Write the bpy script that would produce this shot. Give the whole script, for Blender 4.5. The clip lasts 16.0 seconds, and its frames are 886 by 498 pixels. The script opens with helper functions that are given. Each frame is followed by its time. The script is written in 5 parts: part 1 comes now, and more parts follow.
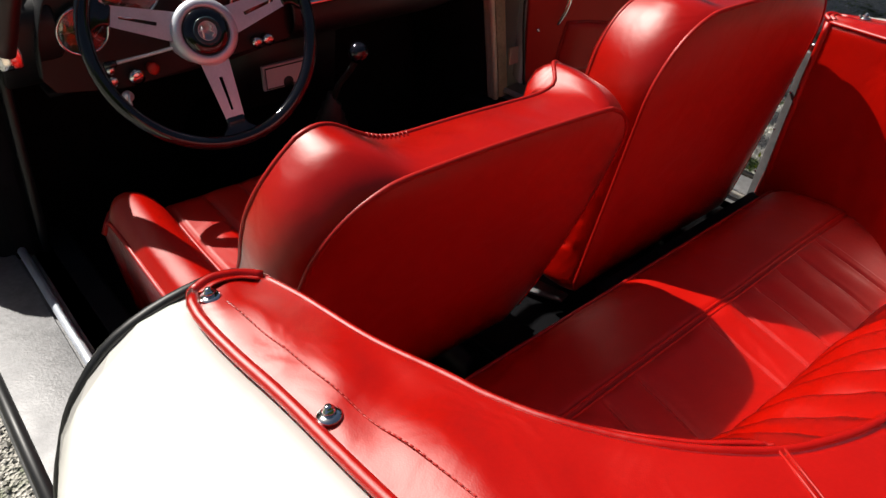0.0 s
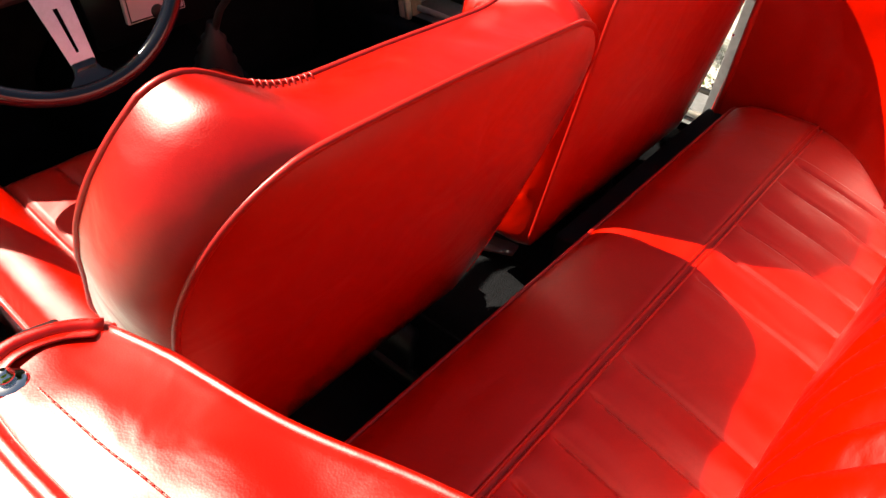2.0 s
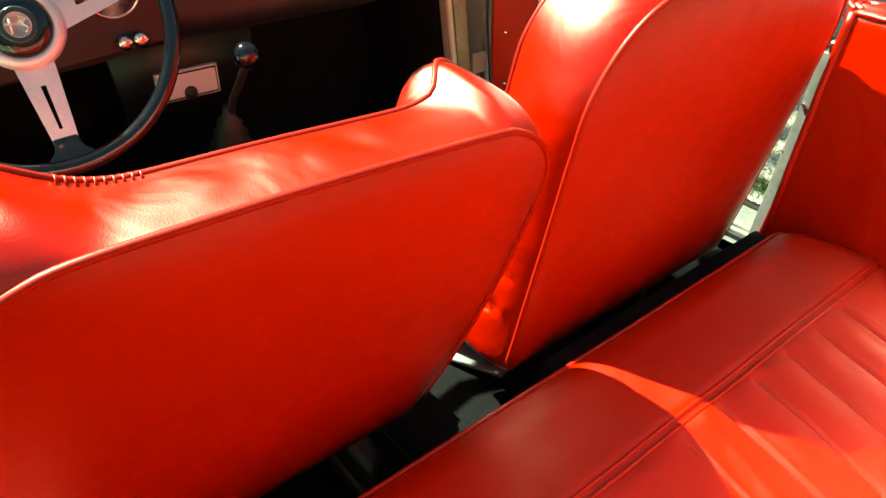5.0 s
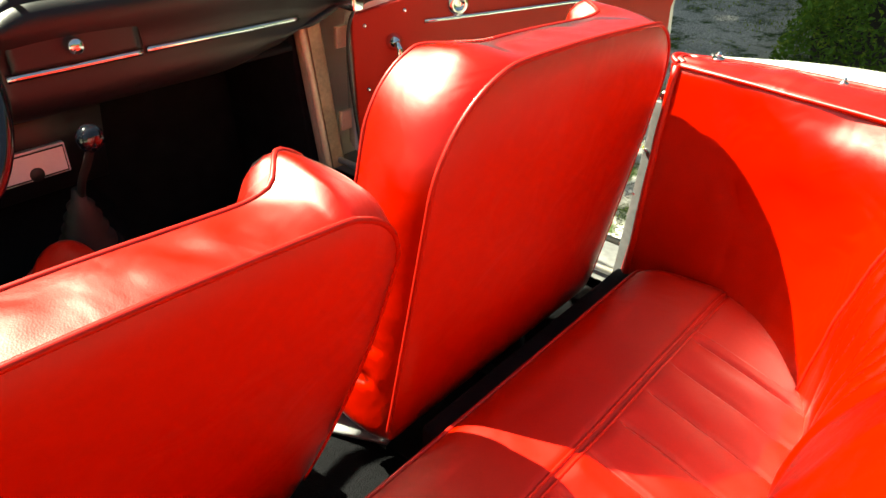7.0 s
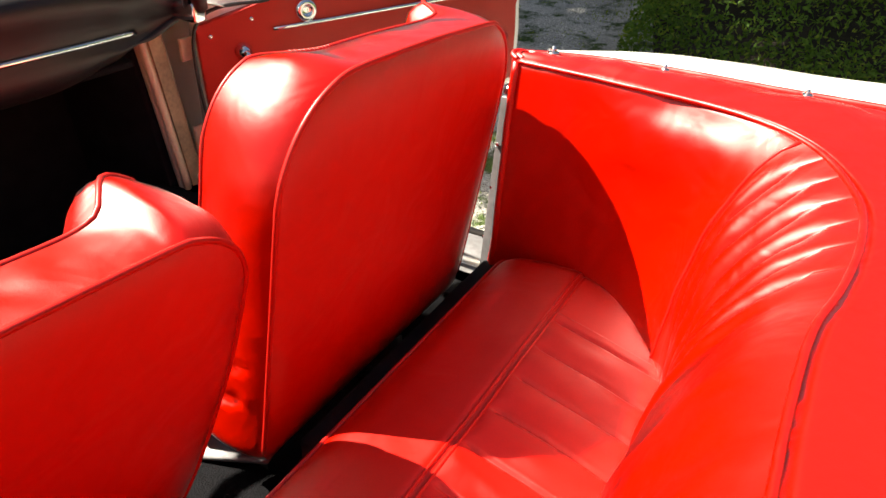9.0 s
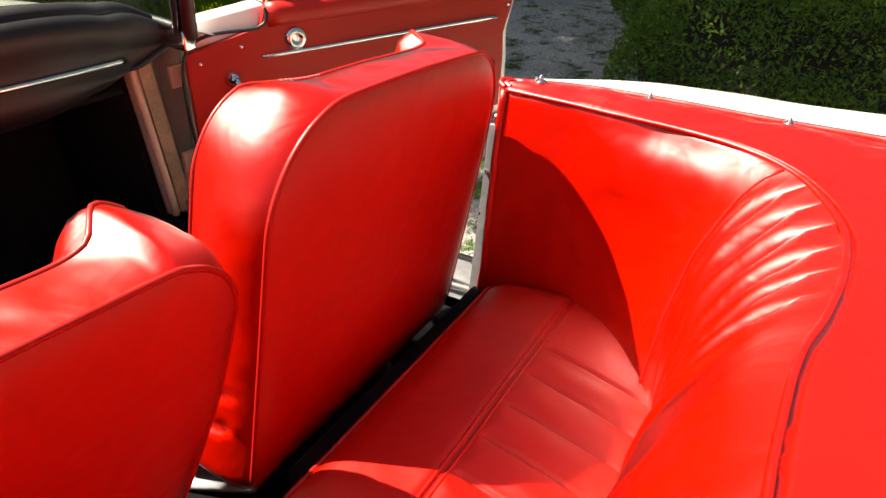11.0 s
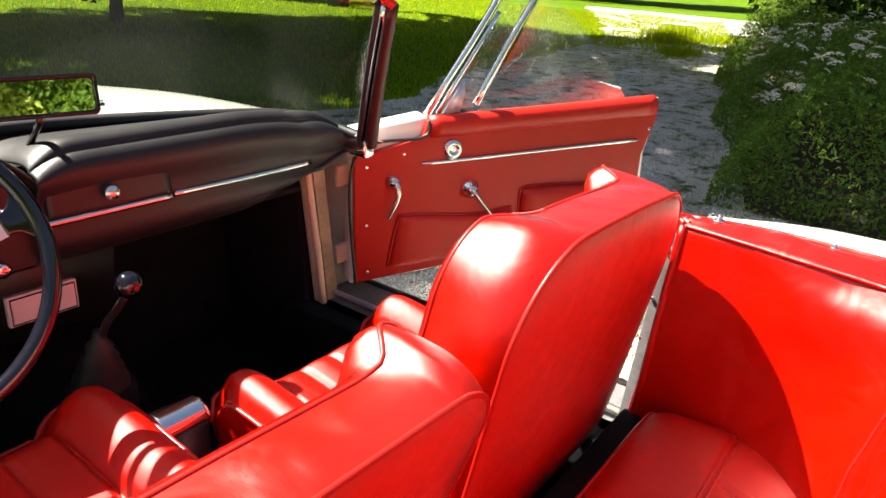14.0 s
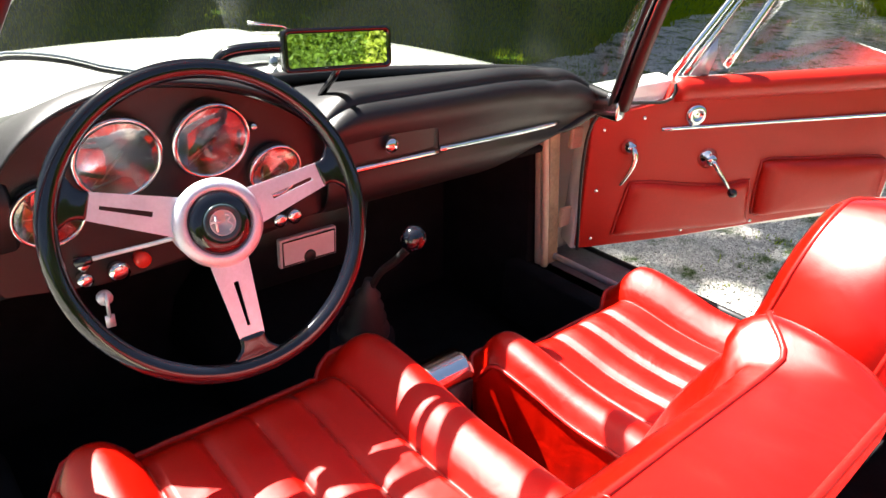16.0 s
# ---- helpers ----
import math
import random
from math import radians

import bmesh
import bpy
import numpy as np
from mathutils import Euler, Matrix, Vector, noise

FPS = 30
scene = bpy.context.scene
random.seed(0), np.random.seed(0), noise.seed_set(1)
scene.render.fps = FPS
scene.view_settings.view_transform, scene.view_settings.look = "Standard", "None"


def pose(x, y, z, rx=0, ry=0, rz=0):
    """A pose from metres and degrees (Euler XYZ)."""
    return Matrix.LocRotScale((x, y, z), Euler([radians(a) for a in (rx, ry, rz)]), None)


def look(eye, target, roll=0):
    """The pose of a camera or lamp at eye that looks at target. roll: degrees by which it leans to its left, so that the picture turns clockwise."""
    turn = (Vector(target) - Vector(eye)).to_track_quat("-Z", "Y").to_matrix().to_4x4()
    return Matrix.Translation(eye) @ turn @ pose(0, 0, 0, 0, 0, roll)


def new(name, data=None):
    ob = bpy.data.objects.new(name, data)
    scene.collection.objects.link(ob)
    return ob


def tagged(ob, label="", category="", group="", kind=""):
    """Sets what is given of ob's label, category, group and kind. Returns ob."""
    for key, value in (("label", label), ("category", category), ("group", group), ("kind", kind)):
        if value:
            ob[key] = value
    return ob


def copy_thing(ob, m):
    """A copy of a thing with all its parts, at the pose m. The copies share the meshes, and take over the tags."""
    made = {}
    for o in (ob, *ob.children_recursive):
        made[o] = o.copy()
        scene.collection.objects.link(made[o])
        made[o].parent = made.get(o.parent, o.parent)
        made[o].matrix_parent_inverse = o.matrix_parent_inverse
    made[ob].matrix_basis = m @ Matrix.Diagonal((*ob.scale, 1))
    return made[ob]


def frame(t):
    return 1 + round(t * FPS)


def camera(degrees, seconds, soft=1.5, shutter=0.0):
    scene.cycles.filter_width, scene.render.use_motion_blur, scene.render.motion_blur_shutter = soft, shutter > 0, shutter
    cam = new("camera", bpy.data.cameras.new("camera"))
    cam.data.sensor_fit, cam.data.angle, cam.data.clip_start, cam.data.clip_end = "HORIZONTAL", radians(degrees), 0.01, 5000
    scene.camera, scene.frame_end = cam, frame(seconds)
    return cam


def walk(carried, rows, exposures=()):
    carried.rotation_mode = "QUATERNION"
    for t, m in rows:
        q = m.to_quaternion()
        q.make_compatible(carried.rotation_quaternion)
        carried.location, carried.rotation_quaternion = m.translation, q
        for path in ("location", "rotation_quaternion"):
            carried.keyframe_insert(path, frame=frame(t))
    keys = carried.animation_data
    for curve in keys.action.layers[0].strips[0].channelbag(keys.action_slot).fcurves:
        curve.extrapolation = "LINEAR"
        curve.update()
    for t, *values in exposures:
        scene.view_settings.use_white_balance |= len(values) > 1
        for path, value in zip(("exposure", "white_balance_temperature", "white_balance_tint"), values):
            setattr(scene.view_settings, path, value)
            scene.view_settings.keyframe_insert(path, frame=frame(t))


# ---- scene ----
cam = camera(64.7, 16.0)
PATH = [
    (0, (-0.76, -0.452, 1.26), (0.319, 0.77, 0.101), 1.8),
    (0.5, (-0.697, -0.416, 1.233), (0.351, 0.785, 0.025), 1.5),
    (1, (-0.67, -0.359, 1.218), (0.406, 0.752, -0.05), 0.9),
    (1.5, (-0.662, -0.303, 1.2), (0.494, 0.673, -0.109), 2.1),
    (2, (-0.639, -0.296, 1.175), (0.514, 0.669, -0.144), 2.1),
    (2.5, (-0.583, -0.327, 1.152), (0.474, 0.798, -0.119), 0.5),
    (3, (-0.54, -0.338, 1.139), (0.474, 0.823, -0.136), 2.6),
    (3.5, (-0.504, -0.348, 1.132), (0.475, 0.858, -0.128), 2.6),
    (5.8, (-0.429, -0.342, 1.171), (0.693, 0.923, 0.102), 1.0),
    (6, (-0.423, -0.345, 1.177), (0.722, 0.908, 0.118), 1.2),
    (6.5, (-0.413, -0.348, 1.176), (0.831, 0.82, 0.132), 1.5),
    (7, (-0.407, -0.354, 1.178), (0.894, 0.757, 0.142), 1.0),
    (7.5, (-0.405, -0.367, 1.182), (0.944, 0.692, 0.153), 1.1),
    (8, (-0.398, -0.375, 1.183), (0.989, 0.633, 0.153), 0.9),
    (8.5, (-0.393, -0.376, 1.184), (1.048, 0.555, 0.156), 0.2),
    (9, (-0.389, -0.384, 1.185), (1.099, 0.468, 0.155), 0.9),
    (9.2, (-0.39, -0.385, 1.189), (1.118, 0.441, 0.168), 0.8),
    (11.3, (-0.393, -0.382, 1.188), (1.154, 0.469, 0.25), 1.5),
    (11.5, (-0.403, -0.374, 1.187), (1.163, 0.485, 0.287), 2.0),
    (12, (-0.409, -0.367, 1.208), (1.155, 0.542, 0.354), 2.1),
    (12.5, (-0.435, -0.352, 1.229), (1.111, 0.628, 0.422), 1.9),
    (13, (-0.448, -0.343, 1.241), (1.099, 0.676, 0.488), 2.0),
    (13.5, (-0.474, -0.311, 1.248), (1.079, 0.731, 0.539), 2.6),
    (14, (-0.511, -0.253, 1.245), (1.006, 0.814, 0.496), 4.0),
    (14.5, (-0.549, -0.199, 1.236), (0.907, 0.933, 0.461), 3.8),
    (15, (-0.58, -0.143, 1.233), (0.817, 1.04, 0.429), 3.9),
    (15.5, (-0.602, -0.104, 1.23), (0.723, 1.136, 0.388), 3.8),
    (16, (-0.626, -0.069, 1.23), (0.595, 1.246, 0.348), 3.5),
]
walk(cam, [(t, look(eye, target, roll)) for t, eye, target, roll in PATH],
     [(0.0, 0.42, 6500, 10), (1.0, 1.15, 6700, 9), (2.0, 1.82, 7300, 7), (3.0, 2.37, 7500, 6), (3.6, 2.47, 7500, 5), (5.9, 2.47, 7700, -52), (6.4, 2.47, 7600, -38), (6.9, 2.37, 7500, -14),
      (7.5, 2.32, 7300, 4), (9.0, 2.12, 7200, 9), (11.5, 1.97, 7100, 9), (13.0, 2.12, 7000, 9), (14.5, 2.52, 6800, 9), (16.0, 2.70, 6500, 10)])

# ---- light ----
SUN_EL, SUN_AZ = 53.5, 19.0      # degrees; azimuth from straight ahead towards the driver's side
sun_way = Vector((-math.sin(radians(SUN_AZ)) * math.cos(radians(SUN_EL)), math.cos(radians(SUN_AZ)) * math.cos(radians(SUN_EL)), math.sin(radians(SUN_EL))))
lamp = bpy.data.lights.new("sun", "SUN")
lamp.energy, lamp.angle, lamp.color = 5.0, radians(0.53), (1.0, 0.95, 0.87)
sun = new("sun", lamp)
sun.matrix_world = look(sun_way * 30, (0, 0, 0))
world = bpy.data.worlds.new("sky")
scene.world = world
world.use_nodes = True
sky = world.node_tree.nodes.new("ShaderNodeTexSky")
sky.sky_type, sky.sun_disc = "NISHITA", False
sky.dust_density = 3.0
sky.sun_elevation, sky.sun_rotation = radians(SUN_EL), radians(-SUN_AZ)
world.node_tree.links.new(sky.outputs[0], world.node_tree.nodes["Background"].inputs[0])
world.node_tree.nodes["Background"].inputs[1].default_value = 0.034


# ---- materials ----
def nodes_of(name):
    m = bpy.data.materials.new(name)
    m.use_nodes = True
    t = m.node_tree
    return m, t, t.nodes["Principled BSDF"]


def add(t, kind, **values):
    n = t.nodes.new("ShaderNode" + kind)
    for k, v in values.items():
        n.inputs[k].default_value = v
    return n


def surface(name, colour, rough=0.5, metal=0.0, vary=0.15, big=3.0, grain=300.0, relief=0.15, depth=0.0006, coat=0.0, cells=False,
            per_piece=0.0, specular=0.5, creases=0.0, rough_vary=0.12):
    """A surface with colour drift at a large and a small scale, uneven gloss, fine relief and soft creases."""
    m, t, p = nodes_of(name)
    where = t.nodes.new("ShaderNodeTexCoord")
    wide = add(t, "TexNoise", Scale=big, Detail=5.0)
    fine = add(t, "TexNoise", Scale=grain * 0.4, Detail=3.0)
    for n in (wide, fine):
        t.links.new(where.outputs["Object"], n.inputs["Vector"])
    blend = t.nodes.new("ShaderNodeMath")
    blend.operation = "MULTIPLY_ADD"
    blend.inputs[1].default_value = 0.65
    t.links.new(wide.outputs["Fac"], blend.inputs[0])
    share = t.nodes.new("ShaderNodeMath")
    share.operation = "MULTIPLY"
    share.inputs[1].default_value = 0.35
    t.links.new(fine.outputs["Fac"], share.inputs[0])
    t.links.new(share.outputs[0], blend.inputs[2])
    value = blend.outputs[0]
    if per_piece:
        chance = t.nodes.new("ShaderNodeObjectInfo").outputs["Random"]
        if per_piece < 0:
            chance = t.nodes.new("ShaderNodeNewGeometry").outputs["Random Per Island"]
        mixer = t.nodes.new("ShaderNodeMix")
        mixer.inputs[0].default_value = abs(per_piece)
        t.links.new(value, mixer.inputs[2])
        t.links.new(chance, mixer.inputs[3])
        value = mixer.outputs[0]
    ramp = t.nodes.new("ShaderNodeValToRGB")
    ramp.color_ramp.elements[0].position, ramp.color_ramp.elements[1].position = (0.3, 0.7) if not per_piece else (0.1, 0.9)
    ramp.color_ramp.elements[0].color = (*[c * (1 - vary) for c in colour], 1)
    ramp.color_ramp.elements[1].color = (*[min(1, c * (1 + vary)) for c in colour], 1)
    t.links.new(value, ramp.inputs[0])
    t.links.new(ramp.outputs[0], p.inputs["Base Color"])
    gloss = add(t, "MapRange")
    gloss.inputs[3].default_value, gloss.inputs[4].default_value = rough - rough_vary, rough + rough_vary
    t.links.new(wide.outputs["Fac"], gloss.inputs[0])
    t.links.new(gloss.outputs[0], p.inputs["Roughness"])
    p.inputs["Metallic"].default_value = metal
    p.inputs["Specular IOR Level"].default_value = specular
    p.inputs["Coat Weight"].default_value = coat
    p.inputs["Coat Roughness"].default_value = 0.05
    if relief:
        if cells:
            small = add(t, "TexVoronoi", Scale=grain)
            height = small.outputs["Distance"]
        else:
            small = add(t, "TexNoise", Scale=grain, Detail=2.0)
            height = small.outputs["Fac"]
        t.links.new(where.outputs["Object"], small.inputs["Vector"])
        bump = add(t, "Bump", Strength=relief, Distance=depth)
        t.links.new(height, bump.inputs["Height"])
        if creases:
            fold = add(t, "TexNoise", Scale=14.0, Detail=2.5, Distortion=0.8)
            t.links.new(where.outputs["Object"], fold.inputs["Vector"])
            soft = add(t, "Bump", Strength=creases, Distance=0.006)
            t.links.new(fold.outputs["Fac"], soft.inputs["Height"])
            t.links.new(soft.outputs[0], bump.inputs["Normal"])
        t.links.new(bump.outputs[0], p.inputs["Normal"])
    return m


def clear(name, tint=(1, 1, 1), shade=0.0, bend=1.5):
    """A thin pane: sees straight through, with a mirror's gloss at grazing angles."""
    m, t, p = nodes_of(name)
    through_it = add(t, "BsdfTransparent")
    through_it.inputs[0].default_value = (*tint, 1)
    shine = add(t, "BsdfGlossy", Roughness=0.015)
    facing_it = add(t, "LayerWeight", Blend=0.5)
    fifth = t.nodes.new("ShaderNodeMath")
    fifth.operation = "POWER"
    fifth.inputs[1].default_value = 5.0
    t.links.new(facing_it.outputs["Facing"], fifth.inputs[0])
    edge = add(t, "MapRange")
    edge.inputs[3].default_value, edge.inputs[4].default_value = ((bend - 1) / (bend + 1)) ** 2, 0.5
    t.links.new(fifth.outputs[0], edge.inputs[0])
    mixer = t.nodes.new("ShaderNodeMixShader")
    t.links.new(edge.outputs[0], mixer.inputs[0])
    t.links.new(through_it.outputs[0], mixer.inputs[1])
    t.links.new(shine.outputs[0], mixer.inputs[2])
    last = mixer
    if shade:
        dust = add(t, "BsdfTranslucent", Color=(0.6, 0.6, 0.57, 1))
        where = t.nodes.new("ShaderNodeTexCoord")
        shift = t.nodes.new("ShaderNodeMapping")
        shift.inputs[1].default_value = (-0.16, -1.0, -0.92)
        t.links.new(where.outputs["Object"], shift.inputs[0])
        film_of = add(t, "TexWave", Scale=1.3, Distortion=3.5, Detail=5.0)
        film_of.wave_type = "RINGS"
        film_of.rings_direction = "Y"
        t.links.new(shift.outputs[0], film_of.inputs["Vector"])
        amount = add(t, "MapRange")
        amount.inputs[1].default_value, amount.inputs[2].default_value = 0.4, 0.8
        amount.inputs[3].default_value, amount.inputs[4].default_value = shade * 0.5, shade * 2.2
        t.links.new(film_of.outputs["Fac"], amount.inputs[0])
        last = t.nodes.new("ShaderNodeMixShader")
        t.links.new(amount.outputs[0], last.inputs[0])
        t.links.new(mixer.outputs[0], last.inputs[1])
        t.links.new(dust.outputs[0], last.inputs[2])
    t.links.new(last.outputs[0], t.nodes["Material Output"].inputs[0])
    t.nodes.remove(p)
    return m


RED = (0.40, 0.0038, 0.0009)


def sheen(m, rough, strength):
    """Finished hide: a broad soft gloss with short tails over the coloured body."""
    t = m.node_tree
    p = t.nodes["Principled BSDF"]
    p.inputs["Specular IOR Level"].default_value = 0.0
    shine = t.nodes.new("ShaderNodeBsdfAnisotropic")
    shine.distribution = "BECKMANN"
    shine.inputs["Color"].default_value = (1.0, 0.97, 0.95, 1)
    uneven = add(t, "MapRange")
    uneven.inputs[3].default_value, uneven.inputs[4].default_value = rough - 0.05, rough + 0.05
    t.links.new(p.inputs["Roughness"].links[0].from_node.inputs[0].links[0].from_socket, uneven.inputs[0])
    t.links.new(uneven.outputs[0], shine.inputs["Roughness"])
    edge = add(t, "Fresnel", IOR=1.5)
    amount = t.nodes.new("ShaderNodeMath")
    amount.operation = "MULTIPLY"
    amount.use_clamp = True
    amount.inputs[1].default_value = strength
    t.links.new(edge.outputs[0], amount.inputs[0])
    normal = p.inputs["Normal"].links[0].from_socket
    for n in (shine, edge):
        t.links.new(normal, n.inputs["Normal"])
    mixer = t.nodes.new("ShaderNodeMixShader")
    t.links.new(amount.outputs[0], mixer.inputs[0])
    t.links.new(p.outputs[0], mixer.inputs[1])
    t.links.new(shine.outputs[0], mixer.inputs[2])
    t.links.new(mixer.outputs[0], t.nodes["Material Output"].inputs[0])


leather = surface("red_leather", RED, rough=0.35, specular=0.42, vary=0.10, big=5.0, grain=800, relief=0.10, depth=0.0005, cells=True, creases=0.34)
leather_soft = surface("creased_red_leather", RED, rough=0.35, specular=0.42, vary=0.12, big=7.0, grain=800, relief=0.10, depth=0.0005, cells=True, creases=0.58)
sheen(leather, 0.48, 1.5)
sheen(leather_soft, 0.48, 1.5)
leather_worn = surface("worn_red_leather", RED, rough=0.35, specular=0.42, vary=0.12, big=6.0, grain=800, relief=0.12, depth=0.0005, cells=True, creases=0.42)
sheen(leather_worn, 0.52, 0.85)
leather_piping = surface("red_leather_piping", (0.38, 0.006, 0.003), rough=0.40, vary=0.10, grain=500, relief=0.1)
door_vinyl = surface("red_door_vinyl", (0.46, 0.011, 0.004), rough=0.42, vary=0.10, big=4.0, grain=500, relief=0.18, cells=True, creases=0.12, specular=0.4)
pillar_trim = surface("dark_red_trim", (0.030, 0.004, 0.004), rough=0.45, vary=0.2, relief=0.1)
stitch_thread = surface("red_thread", (0.42, 0.02, 0.015), rough=0.6, relief=0)
white_paint = surface("cream_white_paint", (0.86, 0.845, 0.81), rough=0.22, vary=0.02, big=2.0, relief=0.02, coat=0.6, rough_vary=0.05)
# blotchy darker brown of the jamb cream, with a recess's shade in the colour
jamb_shadow = surface("shaded_jamb_paint", (0.34, 0.24, 0.15), rough=0.55, vary=0.4, big=14.0, relief=0.15)
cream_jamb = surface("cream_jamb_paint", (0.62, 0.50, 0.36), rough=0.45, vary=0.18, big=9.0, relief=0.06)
chrome = surface("chrome", (0.78, 0.79, 0.80), rough=0.12, metal=1.0, vary=0.03, relief=0.02, rough_vary=0.06)
pale_alloy = surface("pale_alloy_plate", (0.70, 0.72, 0.76), rough=0.5, metal=0.3, vary=0.06, big=20.0, relief=0.05)
brushed = surface("brushed_aluminium", (0.66, 0.70, 0.78), rough=0.46, metal=0.6, vary=0.10, big=30.0, grain=600, relief=0.12, rough_vary=0.1)
scuffed = surface("scuffed_aluminium", (0.20, 0.20, 0.205), rough=0.58, metal=0.5, vary=0.25, big=26.0, grain=260, relief=0.5, depth=0.001, rough_vary=0.2)
black_vinyl = surface("black_vinyl", (0.0065, 0.0065, 0.008), rough=0.46, vary=0.3, big=6.0, grain=600, relief=0.25, cells=True, creases=0.1, specular=0.5)
black_bake = surface("black_bakelite", (0.005, 0.006, 0.010), rough=0.10, vary=0.2, relief=0.03, coat=0.3, rough_vary=0.06)
boot_rubber = surface("grey_boot_rubber", (0.009, 0.008, 0.008), rough=0.6, vary=0.25, big=20.0, relief=0.2)
rubber = surface("black_rubber", (0.012, 0.012, 0.013), rough=0.45, vary=0.3, big=15.0, relief=0.1)
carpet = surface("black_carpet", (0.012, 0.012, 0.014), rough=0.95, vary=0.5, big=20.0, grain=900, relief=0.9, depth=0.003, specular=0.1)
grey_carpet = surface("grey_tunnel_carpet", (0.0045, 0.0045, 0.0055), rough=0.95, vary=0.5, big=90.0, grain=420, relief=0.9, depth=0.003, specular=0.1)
dial_black = surface("dial_face", (0.010, 0.009, 0.010), rough=0.8, vary=0.2, relief=0.05, specular=0.1)
dial_white = surface("dial_marking", (0.22, 0.22, 0.2), rough=0.5, relief=0)
badge_dark = surface("badge_dark_enamel", (0.03, 0.05, 0.06), rough=0.2, relief=0.05)
mirror_glass = surface("mirror_silver", (0.9, 0.91, 0.9), rough=0.02, metal=1.0, vary=0.0, relief=0, rough_vary=0.01)
pane_glass = clear("window_glass", (0.96, 0.98, 0.96), 0.006)
screen_glass = clear("windscreen_glass", (0.74, 0.77, 0.75), 0.0009)
dial_glass = clear("dial_glass", (0.9, 0.9, 0.9), 0.0, 2.5)
gravel_m = surface("pale_gravel", (0.53, 0.51, 0.46), rough=0.9, vary=0.6, big=1.2, grain=110, relief=0.9, depth=0.02, cells=True, specular=0.2)


def overgrow(m, colour, scale, low, high):
    """Moss and weeds in patches over a surface."""
    t = m.node_tree
    p = t.nodes["Principled BSDF"]
    base = p.inputs["Base Color"].links[0].from_socket
    where = t.nodes.new("ShaderNodeTexCoord")
    patch = add(t, "TexNoise", Scale=scale, Detail=9.0, Roughness=0.72)
    t.links.new(where.outputs["Object"], patch.inputs["Vector"])
    amount = add(t, "MapRange")
    amount.inputs[1].default_value, amount.inputs[2].default_value = low, high
    t.links.new(patch.outputs["Fac"], amount.inputs[0])
    mixer = t.nodes.new("ShaderNodeMix")
    mixer.data_type = "RGBA"
    mixer.inputs[7].default_value = (*colour, 1)
    t.links.new(amount.outputs[0], mixer.inputs[0])
    t.links.new(base, mixer.inputs[6])
    t.links.new(mixer.outputs[2], p.inputs["Base Color"])


def thin(m, colour, share):
    """Lets light glow through a blade or leaf."""
    t = m.node_tree
    p = t.nodes["Principled BSDF"]
    glow = add(t, "BsdfTranslucent", Color=(*colour, 1))
    mixer = t.nodes.new("ShaderNodeMixShader")
    mixer.inputs[0].default_value = share
    t.links.new(p.outputs[0], mixer.inputs[1])
    t.links.new(glow.outputs[0], mixer.inputs[2])
    t.links.new(mixer.outputs[0], t.nodes["Material Output"].inputs[0])


overgrow(gravel_m, (0.055, 0.095, 0.020), 4.2, 0.50, 0.60)
stone_m = surface("gravel_stone", (0.53, 0.51, 0.47), rough=0.85, vary=0.38, big=10.0, grain=120, relief=0.3, per_piece=-0.8, specular=0.25)
overgrow(stone_m, (0.065, 0.10, 0.024), 4.2, 0.51, 0.61)
grass_m = surface("lawn_turf", (0.062, 0.120, 0.004), rough=0.85, vary=0.35, big=0.35, grain=60, relief=0.8, depth=0.02, specular=0.04)
blade_m = surface("grass_blade", (0.055, 0.105, 0.004), rough=0.6, vary=0.4, big=1.0, relief=0, per_piece=-0.6, specular=0.05)
leaf_m = surface("shrub_leaf", (0.082, 0.150, 0.027), rough=0.6, vary=0.6, big=2.0, relief=0, per_piece=-0.75, specular=0.12)
leaf_dark = surface("dark_leaf", (0.014, 0.030, 0.007), rough=0.55, vary=0.5, big=2.0, relief=0, per_piece=-0.75, specular=0.15)
leaf_yellow = surface("yellow_green_leaf", (0.19, 0.25, 0.023), rough=0.6, vary=0.5, big=1.5, relief=0, per_piece=-0.75, specular=0.4)
leaf_hedge = surface("hedge_leaf", (0.048, 0.092, 0.009), rough=0.6, vary=0.6, big=2.0, relief=0, per_piece=-0.75, specular=0.15)
petal_m = surface("cream_petal", (0.62, 0.58, 0.46), rough=0.8, vary=0.3, big=10.0, relief=0, per_piece=-0.6, specular=0.2)
bark_m = surface("bark", (0.09, 0.07, 0.05), rough=0.95, vary=0.4, big=6.0, grain=40, relief=0.9, depth=0.02, specular=0.1)
thin(blade_m, (0.52, 0.62, 0.006), 0.42)
thin(leaf_m, (0.22, 0.36, 0.03), 0.35)
thin(leaf_yellow, (0.34, 0.44, 0.03), 0.4)
thin(leaf_hedge, (0.22, 0.34, 0.02), 0.35)
thin(leaf_dark, (0.06, 0.13, 0.006), 0.3)
soil_m = surface("bed_soil", (0.05, 0.04, 0.03), rough=0.95, vary=0.4, big=3.0, grain=80, relief=0.8, depth=0.02, specular=0.1)
indicator_red = surface("red_indicator", (0.5, 0.03, 0.02), rough=0.2, relief=0.02)


# ---- mesh helpers ----
def mesh_of(name, bm, material, smooth=True):
    me = bpy.data.meshes.new(name)
    bmesh.ops.recalc_face_normals(bm, faces=bm.faces)
    bm.to_mesh(me)
    bm.free()
    for poly in me.polygons:
        poly.use_smooth = smooth
    me.materials.append(material)
    return me


